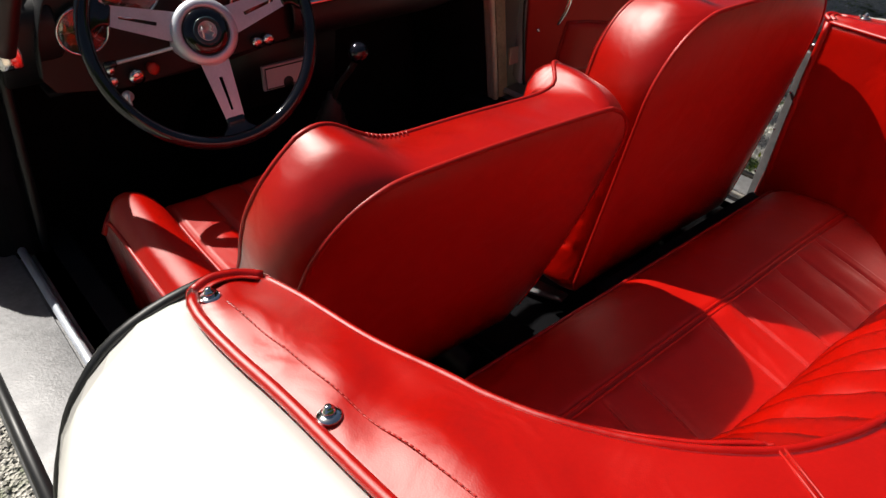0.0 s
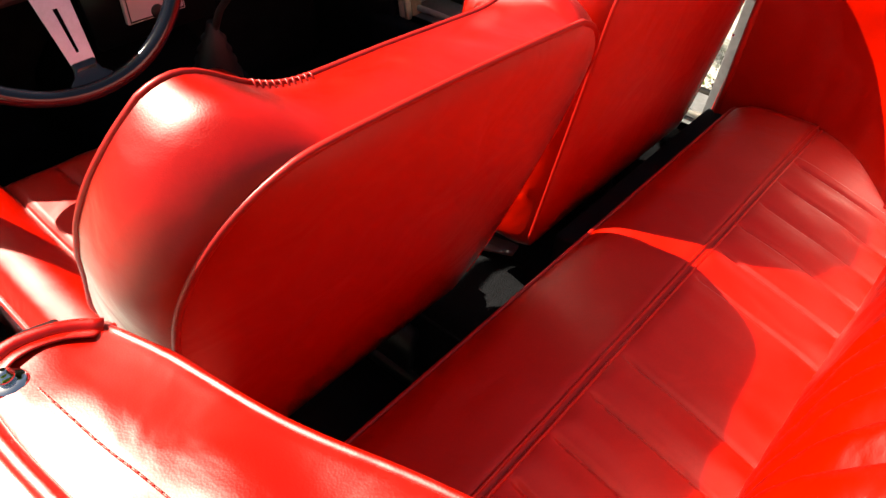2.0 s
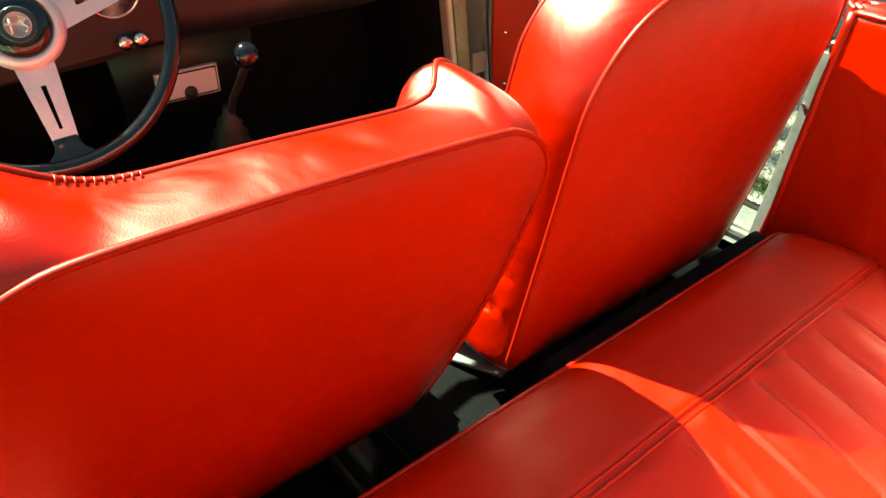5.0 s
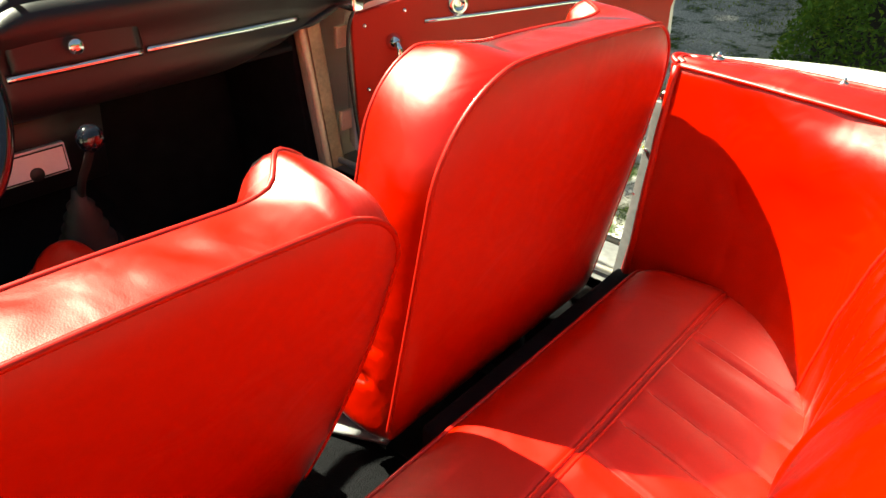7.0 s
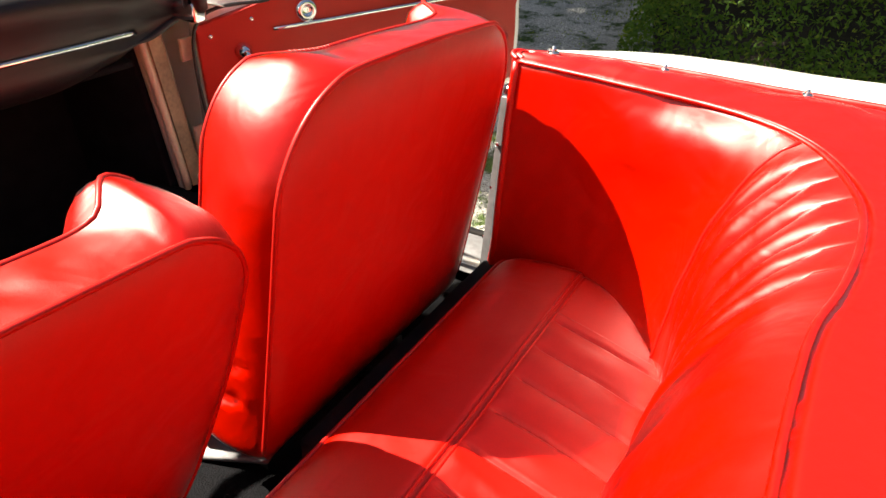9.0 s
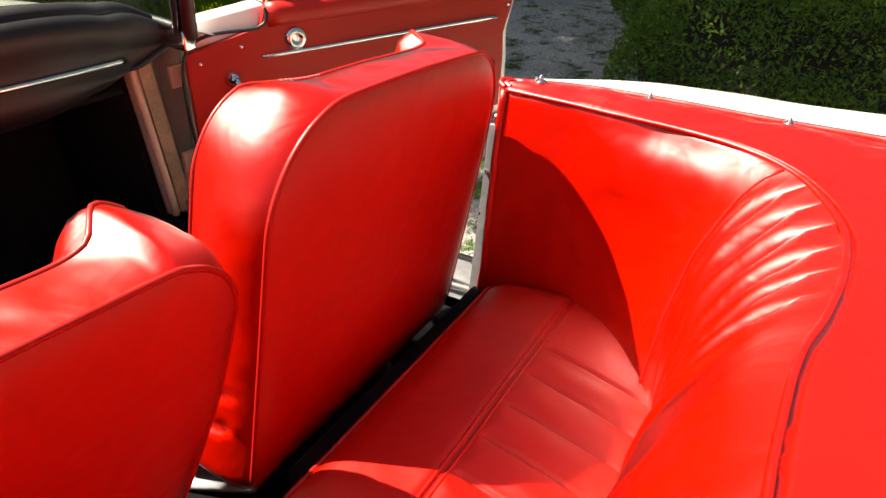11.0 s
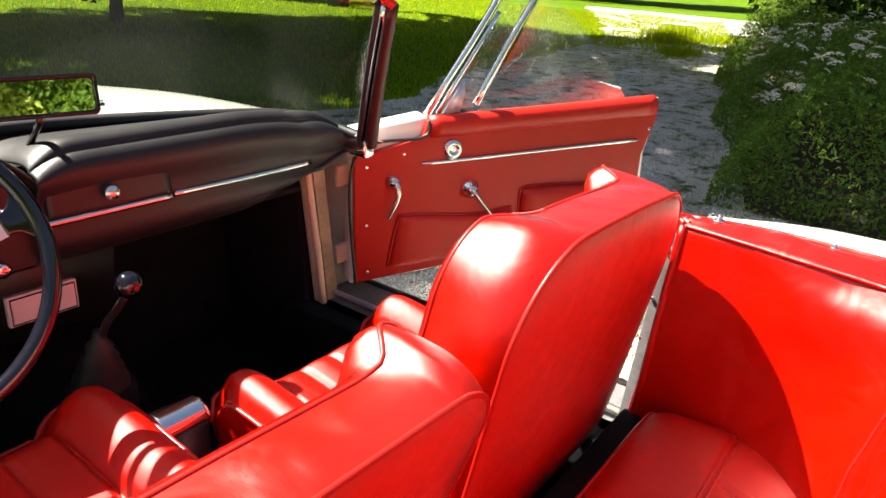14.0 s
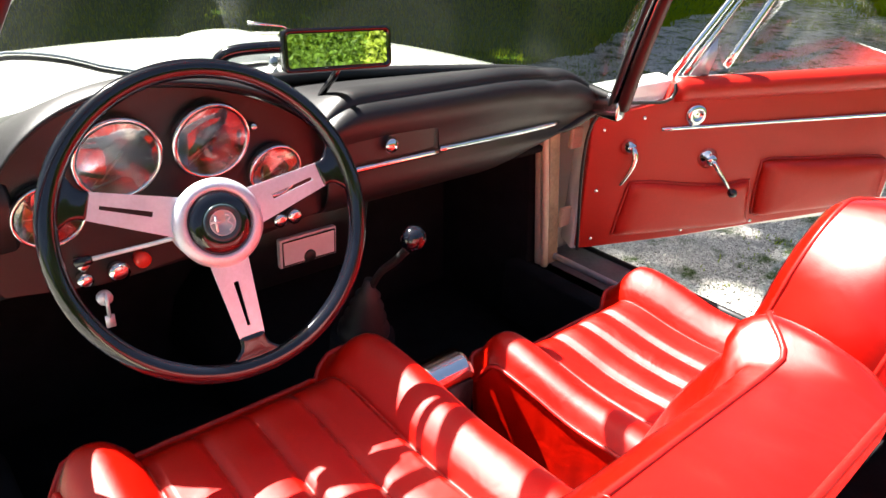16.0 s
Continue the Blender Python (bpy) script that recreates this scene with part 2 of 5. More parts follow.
def part(name, bm, material, parent, label="", smooth=True):
    ob = new(name, mesh_of(name, bm, material, smooth))
    if parent is not None:
        ob.parent = parent
    if label:
        tagged(ob, label)
    return ob


def thing(name, label, category, place=(0, 0, 0), group="", kind=""):
    ob = new(name)
    ob.empty_display_size = 0.05
    ob.location = place
    return tagged(ob, label, category, group, kind)


def refine(ob, levels=0, bevel=0.0, thick=0.0, angle=35):
    if thick:
        s = ob.modifiers.new("thickness", "SOLIDIFY")
        s.thickness, s.offset = thick, -1
    if bevel:
        b = ob.modifiers.new("edges", "BEVEL")
        b.width, b.segments, b.limit_method, b.angle_limit = bevel, 3, "ANGLE", radians(angle)
    if levels:
        s = ob.modifiers.new("smooth", "SUBSURF")
        s.levels = s.render_levels = levels
    return ob


def loft(rings, closed=True, cap=True, loop=False):
    """Skin through rings of equal length."""
    bm = bmesh.new()
    made = [[bm.verts.new(p) for p in ring] for ring in rings]
    n = len(made[0])
    pairs = list(zip(made, made[1:])) + ([(made[-1], made[0])] if loop else [])
    for a, b in pairs:
        for i in range(n if closed else n - 1):
            j = (i + 1) % n
            bm.faces.new((a[i], a[j], b[j], b[i]))
    if closed and cap and not loop:
        bm.faces.new(made[0][::-1])
        bm.faces.new(made[-1])
    return bm


def sheet(nu, nv, f):
    """A grid of points f(u, v), u and v from 0 to 1."""
    return loft([[f(i / nu, j / nv) for i in range(nu + 1)] for j in range(nv + 1)], closed=False)


def tube(points, radius, sides=8, closed=False):
    """A round bar along points; the radius may be a list."""
    pts = [Vector(p) for p in points]
    n = len(pts)
    radii = radius if isinstance(radius, (list, tuple)) else [radius] * n
    rings, side = [], None
    for i, p in enumerate(pts):
        a, b = (pts[i - 1], pts[(i + 1) % n]) if closed else (pts[max(0, i - 1)], pts[min(n - 1, i + 1)])
        way = (b - a).normalized()
        if side is None:
            side = way.orthogonal().normalized()
        side = (side - way * side.dot(way)).normalized()
        up = way.cross(side)
        rings.append([p + radii[i] * (math.cos(k * math.tau / sides) * side + math.sin(k * math.tau / sides) * up) for k in range(sides)])
    return loft(rings, loop=closed)


def turned(profile, m=Matrix(), sides=32):
    """A turned body: (radius, height) pairs round the z axis of m."""
    rings = [[m @ Vector((max(r, 1e-4) * math.cos(k * math.tau / sides), max(r, 1e-4) * math.sin(k * math.tau / sides), h)) for k in range(sides)] for r, h in profile]
    return loft(rings)


def slab(outline, axis_from, depth):
    """A flat plate: outline points and a depth vector."""
    d = Vector(depth)
    return loft([[Vector(p) for p in outline], [Vector(p) + d for p in outline]])


def box(cx, cy, cz, sx, sy, sz):
    q = [(-1, -1), (1, -1), (1, 1), (-1, 1)]
    return loft([[(cx + a * sx / 2, cy + b * sy / 2, cz + k * sz / 2) for a, b in q] for k in (-1, 1)])


def join(target, source, m=None):
    """Adds the source bmesh to the target."""
    if m is not None:
        source.transform(m)
    table = {v: target.verts.new(v.co) for v in source.verts}
    for face in source.faces:
        target.faces.new([table[v] for v in face.verts])
    source.free()
    return target


def glide(points, n):
    """n + 1 points spaced evenly on a smooth curve through the given ones."""
    p = [Vector(q) for q in points]
    fine = []
    for i in range(len(p) - 1):
        a, b, c, d = p[max(0, i - 1)], p[i], p[i + 1], p[min(len(p) - 1, i + 2)]
        for k in range(12):
            t = k / 12
            fine.append(0.5 * (2 * b + (c - a) * t + (2 * a - 5 * b + 4 * c - d) * t * t + (3 * b - a - 3 * c + d) * t ** 3))
    fine.append(p[-1])
    run = [0.0]
    for a, b in zip(fine, fine[1:]):
        run.append(run[-1] + (b - a).length)
    out, k = [], 0
    for i in range(n + 1):
        want = run[-1] * i / n
        while k < len(run) - 2 and run[k + 1] < want:
            k += 1
        t = (want - run[k]) / max(1e-9, run[k + 1] - run[k])
        out.append(fine[k].lerp(fine[k + 1], t))
    return out


def ease(x, a, b):
    t = min(1, max(0, (x - a) / (b - a)))
    return t * t * (3 - 2 * t)


def facing(place, way, up=(0, 0, 1)):
    """A pose whose z axis looks along way."""
    z = Vector(way).normalized()
    x = Vector(up).cross(z).normalized()
    y = z.cross(x)
    m = Matrix((x, y, z)).transposed().to_4x4()
    m.translation = place
    return m


# ---- ground ----
def lawn_edge(x):
    """Where the gravel ends and the lawn begins, ahead of the car."""
    pts = [(-60, 5.0), (-6, 4.3), (2, 4.1), (4.0, 4.17), (5.6, 4.4), (6.8, 4.9), (10, 5.5), (14.1, 6.2), (20, 9.0), (27, 12.8), (60, 30)]
    for (a, ya), (b, yb) in zip(pts, pts[1:]):
        if x <= b:
            return ya + (yb - ya) * max(0, (x - a) / (b - a)) + 0.09 * math.sin(2.3 * x) + 0.05 * math.sin(7.1 * x)
    return 30


xs = [-900, -300, -120] + [-60 + 2 * i for i in range(61)] + [120, 300, 900]
ys = [-900, -300, -120] + [-60 + 2 * i for i in range(61)] + [120, 300, 900]
ground = part("ground", loft([[(x, y, -0.02) for x in xs] for y in ys], closed=False), grass_m, None)
tagged(ground, "wide ground of green turf round the drive", "ground", kind="structure")

drive_x = [-14 + 0.4 * i for i in range(36)] + [0.4 + 0.2 * i for i in range(150)]
drive = part("gravel_drive", loft([[(x, -6 + (lawn_edge(x) + 6) * j / 40, 0.012 * noise.noise((x * 0.8, j * 0.4, 0))) for x in drive_x] for j in range(41)], closed=False),
             gravel_m, None)
tagged(drive, "pale grey gravel drive with weeds", "drive", kind="structure")

rng = np.random.default_rng(4)


def scatter_stones(name, count, x0, x1, y0, y1, parent_label):
    """Loose stones as one sheet of small lumps."""
    base = np.array([(1, 0, 0), (-1, 0, 0), (0, 1, 0), (0, -1, 0), (0, 0, 0.7)], float)
    faces = np.array([(0, 2, 4), (2, 1, 4), (1, 3, 4), (3, 0, 4)])
    x, y = rng.uniform(x0, x1, count), rng.uniform(y0, y1, count)
    keep = np.array([b < lawn_edge(a) - 0.05 for a, b in zip(x, y)])
    x, y = x[keep], y[keep]
    n = len(x)
    size = rng.uniform(0.0032, 0.0080, n) * np.where(rng.random(n) < 0.04, 1.8, 1)
    turn = rng.uniform(0, 6.28, n)
    v = base[None] * (size[:, None, None] * rng.uniform(0.6, 1.25, (n, 5, 1)))
    c, s = np.cos(turn)[:, None], np.sin(turn)[:, None]
    v = np.stack([v[..., 0] * c - v[..., 1] * s + x[:, None], v[..., 0] * s + v[..., 1] * c + y[:, None], v[..., 2] + 0.002 + 0.25 * size[:, None]], -1)
    f = faces[None] + (np.arange(n) * 5)[:, None, None]
    me = bpy.data.meshes.new(name)
    me.from_pydata(v.reshape(-1, 3).tolist(), [], f.reshape(-1, 3).tolist())
    me.materials.append(stone_m)
    return tagged(new(name, me), parent_label, "gravel", kind="stuff")


scatter_stones("gravel", 165000, 0.62, 3.4, -0.5, 2.7, "loose pale gravel stones beside the open door")
scatter_stones("gravel", 110000, 3.4, 9.5, 0.3, 4.9, "loose pale gravel stones along the drive")
scatter_stones("gravel", 3500, -1.7, -0.8, -0.6, 1.6, "loose pale gravel stones below the driver's sill")


def blades(name, x, y, height, width, material, label, category="grass"):
    """Grass: one bent blade a place."""
    n = len(x)
    turn, lean = rng.uniform(0, 6.28, n), rng.uniform(0.1, 0.6, n)
    h = height * rng.uniform(0.5, 1.2, n)
    c, s = np.cos(turn), np.sin(turn)
    z0 = np.full(n, -0.015)
    def at(side, up, out):
        return np.stack([x + c * side * width - s * out * h * lean, y + s * side * width + c * out * h * lean, z0 + up * h], -1)
    v = np.stack([at(-0.5, 0, 0), at(0.5, 0, 0), at(0.35, 0.6, 0.35), at(-0.35, 0.6, 0.35), at(0, 1, 1)], 1)
    k = (np.arange(n) * 5)[:, None]
    quads = (np.array([[0, 1, 2, 3]]) + k).tolist()
    tips = (np.array([[3, 2, 4]]) + k).tolist()
    me = bpy.data.meshes.new(name)
    me.from_pydata(v.reshape(-1, 3).tolist(), [], quads + tips)
    me.materials.append(material)
    return tagged(new(name, me), label, category, kind="stuff")


gx = rng.uniform(-2, 26, 90000)
gy = rng.uniform(0, 1, 90000) ** 1.6 * 16
gy += np.array([lawn_edge(a) for a in gx]) - 0.05
blades("lawn_grass", gx, gy, 0.055, 0.014, blade_m, "short mown green lawn grass")
# weeds in the drive: small tufts that thicken towards the far end
tx, ty = [], []
for _ in range(2600):
    a = rng.uniform(1.6, 16)
    b = lawn_edge(a) - rng.uniform(0.05, 1) ** 1.2 * (4.2 + 0.1 * a)
    if rng.random() < 0.25 + a / 18:
        k = int(rng.integers(8, 40))
        tx += list(a + rng.normal(0, 0.05 + 0.012 * a, k))
        ty += list(b + rng.normal(0, 0.04 + 0.006 * a, k))
blades("drive_weeds", np.array(tx), np.array(ty), 0.032, 0.011, blade_m, "small green weeds growing through the gravel", "weeds")
for cx, cy, r, hh in ((15.5, 5.3, 0.6, 0.26), (18.5, 6.2, 0.8, 0.24), (13.0, 4.2, 0.45, 0.14), (17.0, 4.6, 0.8, 0.18)):
    k = 900
    blades("grass_tuft", cx + rng.normal(0, r * 0.6, k), cy + rng.normal(0, r * 0.35, k), hh, 0.018, blade_m, "tall green grass tuft in the drive")


fx, fy = rng.uniform(13, 27, 16000), rng.uniform(0, 1, 16000)
fe = np.array([lawn_edge(a) for a in fx])
keep = np.array([noise.noise((a * 0.5, q * 3, 8)) > -0.12 for a, q in zip(fx, fy)])
blades("drive_grass", fx[keep], (fe - 0.1 - fy * (2.2 + 0.22 * (fx - 13)))[keep], 0.06, 0.022, blade_m, "patchy grass across the far end of the drive")


# ---- planting ----
def foliage(name, places, normals, size, material, parent=None, label="", category=""):
    """Leaves, each a folded lozenge, in one sheet."""
    n = len(places)
    size = size * rng.uniform(0.55, 1.25, n)[:, None]
    d = rng.normal(0, 1, (n, 3)) + normals * 0.9
    d /= np.linalg.norm(d, axis=1)[:, None]
    a = np.cross(d, rng.normal(0, 1, (n, 3)))
    a /= np.linalg.norm(a, axis=1)[:, None]
    b = np.cross(d, a)
    v = np.stack([places - a * size, places + b * size * 0.42 + d * size * 0.14, places + a * size - d * size * 0.12, places - b * size * 0.42 + d * size * 0.14], 1)
    k = (np.arange(n) * 4)[:, None]
    me = bpy.data.meshes.new(name)
    me.from_pydata(v.reshape(-1, 3).tolist(), [], (np.array([[0, 1, 2]]) + k).tolist() + (np.array([[0, 2, 3]]) + k).tolist())
    me.materials.append(material)
    ob = new(name, me)
    if parent is not None:
        ob.parent = parent
    if label:
        tagged(ob, label, category, kind="stuff")
    return ob


def clump_points(n, centre, radii, clumps, spread, seed):
    """Points on the outsides of many small clumps in an ellipsoid, with gaps."""
    r = np.random.default_rng(seed)
    c = r.normal(0, 1, (clumps, 3))
    c *= (r.uniform(0.35, 1.0, clumps) / np.linalg.norm(c, axis=1))[:, None]
    c = c * radii + centre
    pick = r.integers(0, clumps, n)
    d = r.normal(0, 1, (n, 3))
    d /= np.linalg.norm(d, axis=1)[:, None]
    p = c[pick] + d * (spread * r.uniform(0.5, 1.0, n) ** 0.5)[:, None]
    return p, d


def shrub_bed(name, n, inside, height, x0, x1, y0, y1, size, material, label, seed):
    """A bed of shrubs as a thick skin of leaves under a bumpy height."""
    r = np.random.default_rng(seed)
    pts, nor = [], []
    while len(pts) < n:
        x, y = r.uniform(x0, x1), r.uniform(y0, y1)
        e = inside(x, y)
        if e <= 0:
            continue
        bump = 0.76 + 0.40 * noise.noise((x * 1.1, y * 1.1, seed)) + 0.22 * noise.noise((x * 3.7, y * 3.7, seed + 5))
        top = height(x, y) * bump * min(1, e / 0.45) ** 0.55
        z = top * (1 - 0.55 * r.random() ** 2.2) if e > 0.4 else top * r.uniform(0.05, 1.0)
        pts.append((x, y, max(0.01, z)))
        nor.append((-0.5 if e < 0.4 else 0, 0.3 if e < 0.4 else 0, 0.8))
    return foliage(name, np.array(pts), np.array(nor), size, material, None, label, "shrub")


def bed_depth(x, y):
    """How far inside the bed's edge a place lies."""
    front = 0.72 + (x - 3.75) * 0.29 + 0.10 * math.sin(2.1 * x)
    side = x - (3.72 + 0.05 * math.sin(3 * y) + max(0, -y) * 0.12)
    return min(front - y, side, y + 7)


bed = part("bed_soil", sheet(24, 24, lambda u, v: (3.8 + 16 * u, -7 + v * (7.6 + 16 * u * 0.29), 0.02 + 0.02 * noise.noise((u * 40, v * 40, 1)))), soil_m, None)
tagged(bed, "dark soil of the planted bed", "soil", kind="structure")
shrub_bed("bed_shrubs", 150000, bed_depth, lambda x, y: 0.95 + 0.05 * (x - 4), 3.7, 12.5, -3.2, 3.2, 0.023, leaf_m,
          "dense green flowering shrubs in a bed beside the drive", 3)
shrub_bed("bed_shrubs", 34000, bed_depth, lambda x, y: 0.93 + 0.06 * (x - 4), 3.7, 10.5, -3.0, 2.8, 0.017, leaf_yellow,
          "young yellow-green shoots on the bed's shrubs", 3)

# cream flower heads, each a flat cluster on a stalk
umbel = bmesh.new()
ur = random.Random(7)
for _ in range(44):
    a, d = ur.uniform(0, 6.28), ur.uniform(0, 1) ** 0.5 * 0.055
    join(umbel, turned([(0.0, 0), (0.008, 0.001), (0.006, 0.005), (0.0, 0.006)], Matrix.Translation((d * math.cos(a), d * math.sin(a), 0.018 - d * d * 5 + ur.uniform(0, 0.008))), 5))
head_mesh = mesh_of("flower_head", umbel, petal_m, False)
fr = random.Random(5)
for _ in range(420):
    x, y = fr.uniform(4.4, 8.6), fr.uniform(-0.9, 2.0)
    e = bed_depth(x, y)
    if e < 0.12:
        continue
    bump = 0.76 + 0.40 * noise.noise((x * 1.1, y * 1.1, 3)) + 0.22 * noise.noise((x * 3.7, y * 3.7, 8))
    z = (0.95 + 0.05 * (x - 4)) * bump * min(1, e / 0.45) ** 0.55 + fr.uniform(0.03, 0.12)
    f = new("flower_head", head_mesh)
    f.matrix_basis = Matrix.Translation((x, y, z)) @ pose(0, 0, 0, fr.uniform(-10, 25), fr.uniform(-35, 0), fr.uniform(0, 360)) @ Matrix.Scale(fr.uniform(0.4, 0.9), 4)
    tagged(f, "flat cream-white flower head on the shrub", "flower", group="flower heads")


def tree(name, place, trunk_h, trunk_r, centre, radii, leaves, size, material, label, seed, clumps=60, spread=0.5):
    t = thing(name, label, "tree", place)
    r = random.Random(seed)
    c = Vector(centre)
    bm = tube(glide([(0, 0, -0.1), (0.05, 0.03, trunk_h * 0.5), (0.1, 0.0, trunk_h), tuple(c)], 14), [trunk_r * (1.25 - 0.9 * i / 14) for i in range(15)], 10)
    for k in range(9):
        a = r.uniform(0, 6.28)
        s = Vector((0.08, 0, trunk_h * r.uniform(0.75, 1.1)))
        e = c + Vector((math.cos(a) * radii[0] * 0.7, math.sin(a) * radii[1] * 0.7, r.uniform(-0.4, 0.5) * radii[2]))
        join(bm, tube(glide([s, s.lerp(e, 0.5) + Vector((0, 0, 0.25)), e], 8), [trunk_r * (0.5 - 0.05 * i) for i in range(9)], 6))
    part("trunk", bm, bark_m, t)
    p, d = clump_points(leaves, np.array(centre), np.array(radii), clumps, spread, seed)
    foliage("crown", p, d, size, material, t)
    return t


# a tall hedge behind the car, lit full on; the driver's mirror shows it
hr = np.random.default_rng(9)
hx, hz = hr.uniform(-7, 7, 150000), hr.uniform(0, 1, 150000) ** 0.9 * 3.1
hy = np.array([-5.2 + 0.45 * noise.noise((a * 0.7, b * 0.8, 2)) + 0.22 * noise.noise((a * 2.4, b * 2.4, 4)) for a, b in zip(hx, hz)]) - hr.uniform(0, 0.35, 150000)
mask = np.array([noise.noise((a * 0.6, b * 0.6, 11)) > 0.22 for a, b in zip(hx, hz)])
hpts, hn = np.stack([hx, hy, hz], -1), np.tile((0, 0.8, 0.3), (150000, 1))
core = part("hedge_core", sheet(70, 24, lambda u, v: (-7.4 + 14.8 * u, -5.65 + 0.3 * noise.noise((u * 9, v * 3, 2)), 3.0 * v)), leaf_dark, None)
tagged(core, "dark dense inside of the tall hedge", "hedge", kind="stuff")
foliage("rear_hedge", hpts[~mask], hn[~mask], 0.034, leaf_hedge, None, "tall sunlit green hedge behind the car", "hedge")
foliage("rear_hedge", hpts[mask], hn[mask], 0.034, leaf_yellow, None, "yellow-green foliage in the hedge behind the car", "hedge")

tree("dark_laurel", (10.8, 0.9, 0), 0.9, 0.16, (0, 0, 4.2), (2.6, 2.2, 4.1), 48000, 0.085, leaf_dark, "dark evergreen laurel at the bed's far end", 21, 70, 0.5)
tree("dark_laurel", (14.8, -0.8, 0), 0.9, 0.16, (0, 0, 6.0), (3.2, 3.0, 5.8), 52000, 0.10, leaf_dark, "dark evergreen laurel behind the flowering bed", 22, 70, 0.6)
tree("lawn_tree", (6.3, 11.7, 0), 0.9, 0.10, (0, 0, 1.75), (1.45, 1.3, 1.45), 11000, 0.10, leaf_dark, "dark young tree whose low branches sweep the lawn", 23, 40, 0.42)
tree("lawn_tree", (3.0, 10.8, 0), 5.0, 0.28, (0.35, -2.3, 9.6), (4.95, 5.2, 2.2), 34000, 0.17, leaf_dark, "tall tree shading the drive", 26, 150, 0.9)
tree("lawn_tree", (-3.5, 16.0, 0), 4.5, 0.3, (0, -1.0, 9.0), (5.0, 4.0, 3.4), 60000, 0.17, leaf_dark, "broad tall tree shading the lawn", 24, 110, 0.9)
tree("lawn_tree", (1.0, 15.5, 0), 4.5, 0.3, (3.4, 0.2, 9.6), (4.8, 4.6, 3.4), 60000, 0.17, leaf_dark, "tall tree shading the lawn ahead of the car", 27, 100, 0.9)
tree("lawn_tree", (14.6, 14.6, 0), 4.5, 0.26, (-5.2, -1.6, 9.0), (4.2, 4.4, 3.2), 60000, 0.16, leaf_dark, "tall tree shading the lawn beside the drive", 25, 90, 0.8)
tree("lawn_tree", (15.5, 17.5, 0), 1.2, 0.14, (0, 0, 2.2), (1.5, 1.4, 1.7), 9000, 0.09, leaf_m, "small round tree on the sunny lawn", 28, 40, 0.45)
# far wood that closes the view
wp, wd = [], []
for k in range(26):
    a = radians(-35 + 150 * k / 25)
    p, d = clump_points(3200, np.array((46 * math.sin(a), 46 * math.cos(a), 9.0)), np.array((5.5, 5.5, 10.0)), 30, 2.0, 60 + k)
    wp.append(p)
    wd.append(d)
foliage("far_wood", np.concatenate(wp), np.concatenate(wd), 0.55, leaf_dark, None, "dark wood at the far end of the garden", "wood")


# ---- car body ----
def both(half):
    """A curve from the right-hand end over the centre to its mirror image."""
    return half + [(-x, y, z) for x, y, z in half[-2::-1]]


INNER = [(0.578, 0.045, 0.885), (0.566, -0.05, 0.885), (0.553, -0.14, 0.884), (0.543, -0.22, 0.883), (0.525, -0.29, 0.882), (0.488, -0.35, 0.882),
         (0.43, -0.395, 0.882), (0.335, -0.432, 0.88), (0.25, -0.438, 0.878), (0.169, -0.43, 0.876), (0.097, -0.416, 0.876), (0, -0.412, 0.876)]
OUTER = [(0.606, 0.045, 0.889), (0.626, -0.02, 0.889), (0.637, -0.09, 0.889), (0.638, -0.2, 0.888), (0.634, -0.32, 0.886), (0.62, -0.48, 0.888),
         (0.585, -0.66, 0.89), (0.49, -0.80, 0.888), (0.3, -0.88, 0.886), (0, -0.90, 0.885)]
OUTER_LEFT = [(-0.3, -0.88, 0.886), (-0.47, -0.79, 0.888), (-0.56, -0.65, 0.89), (-0.596, -0.48, 0.892), (-0.608, -0.32, 0.893), (-0.615, -0.235, 0.895), (-0.618, -0.2, 0.896), (-0.623, -0.127, 0.897),
              (-0.628, -0.079, 0.897), (-0.631, -0.03, 0.897), (-0.629, 0.0, 0.897), (-0.622, 0.017, 0.896)]
N_RIM = 160
INNER_LEFT = [(-0.097, -0.413, 0.876), (-0.17, -0.414, 0.877), (-0.286, -0.408, 0.880), (-0.359, -0.386, 0.882), (-0.405, -0.358, 0.884), (-0.446, -0.316, 0.885), (-0.480, -0.265, 0.886),
              (-0.502, -0.218, 0.886), (-0.516, -0.170, 0.886), (-0.536, -0.105, 0.886), (-0.550, -0.03, 0.886), (-0.562, 0.014, 0.886)]


def settle(p):
    """The driver's side ends a little further back than the passenger's."""
    p = Vector(p)
    return p + Vector((0, -0.009 * ease(-p.x, 0.40, 0.55) * ease(p.y, -0.5, -0.25), 0))


inner, outer = [settle(p) for p in glide(INNER + INNER_LEFT, N_RIM)], [settle(p) for p in glide(OUTER + OUTER_LEFT, N_RIM)]

car = thing("roadster", "cream-white open vintage roadster body on gravel", "car")

# outer skin: wings and tail, skinned outwards from the trim's edge
SHOULDER = [(0.667, 0.028, 0.884), (0.700, -0.1, 0.893), (0.702, -0.3, 0.897), (0.70, -0.6, 0.90), (0.69, -0.95, 0.86), (0.6, -1.3, 0.84), (0.35, -1.45, 0.83), (0, -1.5, 0.83)]
HIP = [(0.726, 0.028, 0.836), (0.765, -0.1, 0.862), (0.775, -0.3, 0.868), (0.77, -0.6, 0.84), (0.75, -1.0, 0.80), (0.66, -1.5, 0.74), (0.4, -1.72, 0.70), (0, -1.78, 0.70)]
FLANK = [(0.757, 0.028, 0.765), (0.785, -0.1, 0.76), (0.795, -0.3, 0.76), (0.79, -0.6, 0.75), (0.77, -1.0, 0.72), (0.70, -1.58, 0.65), (0.45, -1.82, 0.6), (0, -1.88, 0.6)]
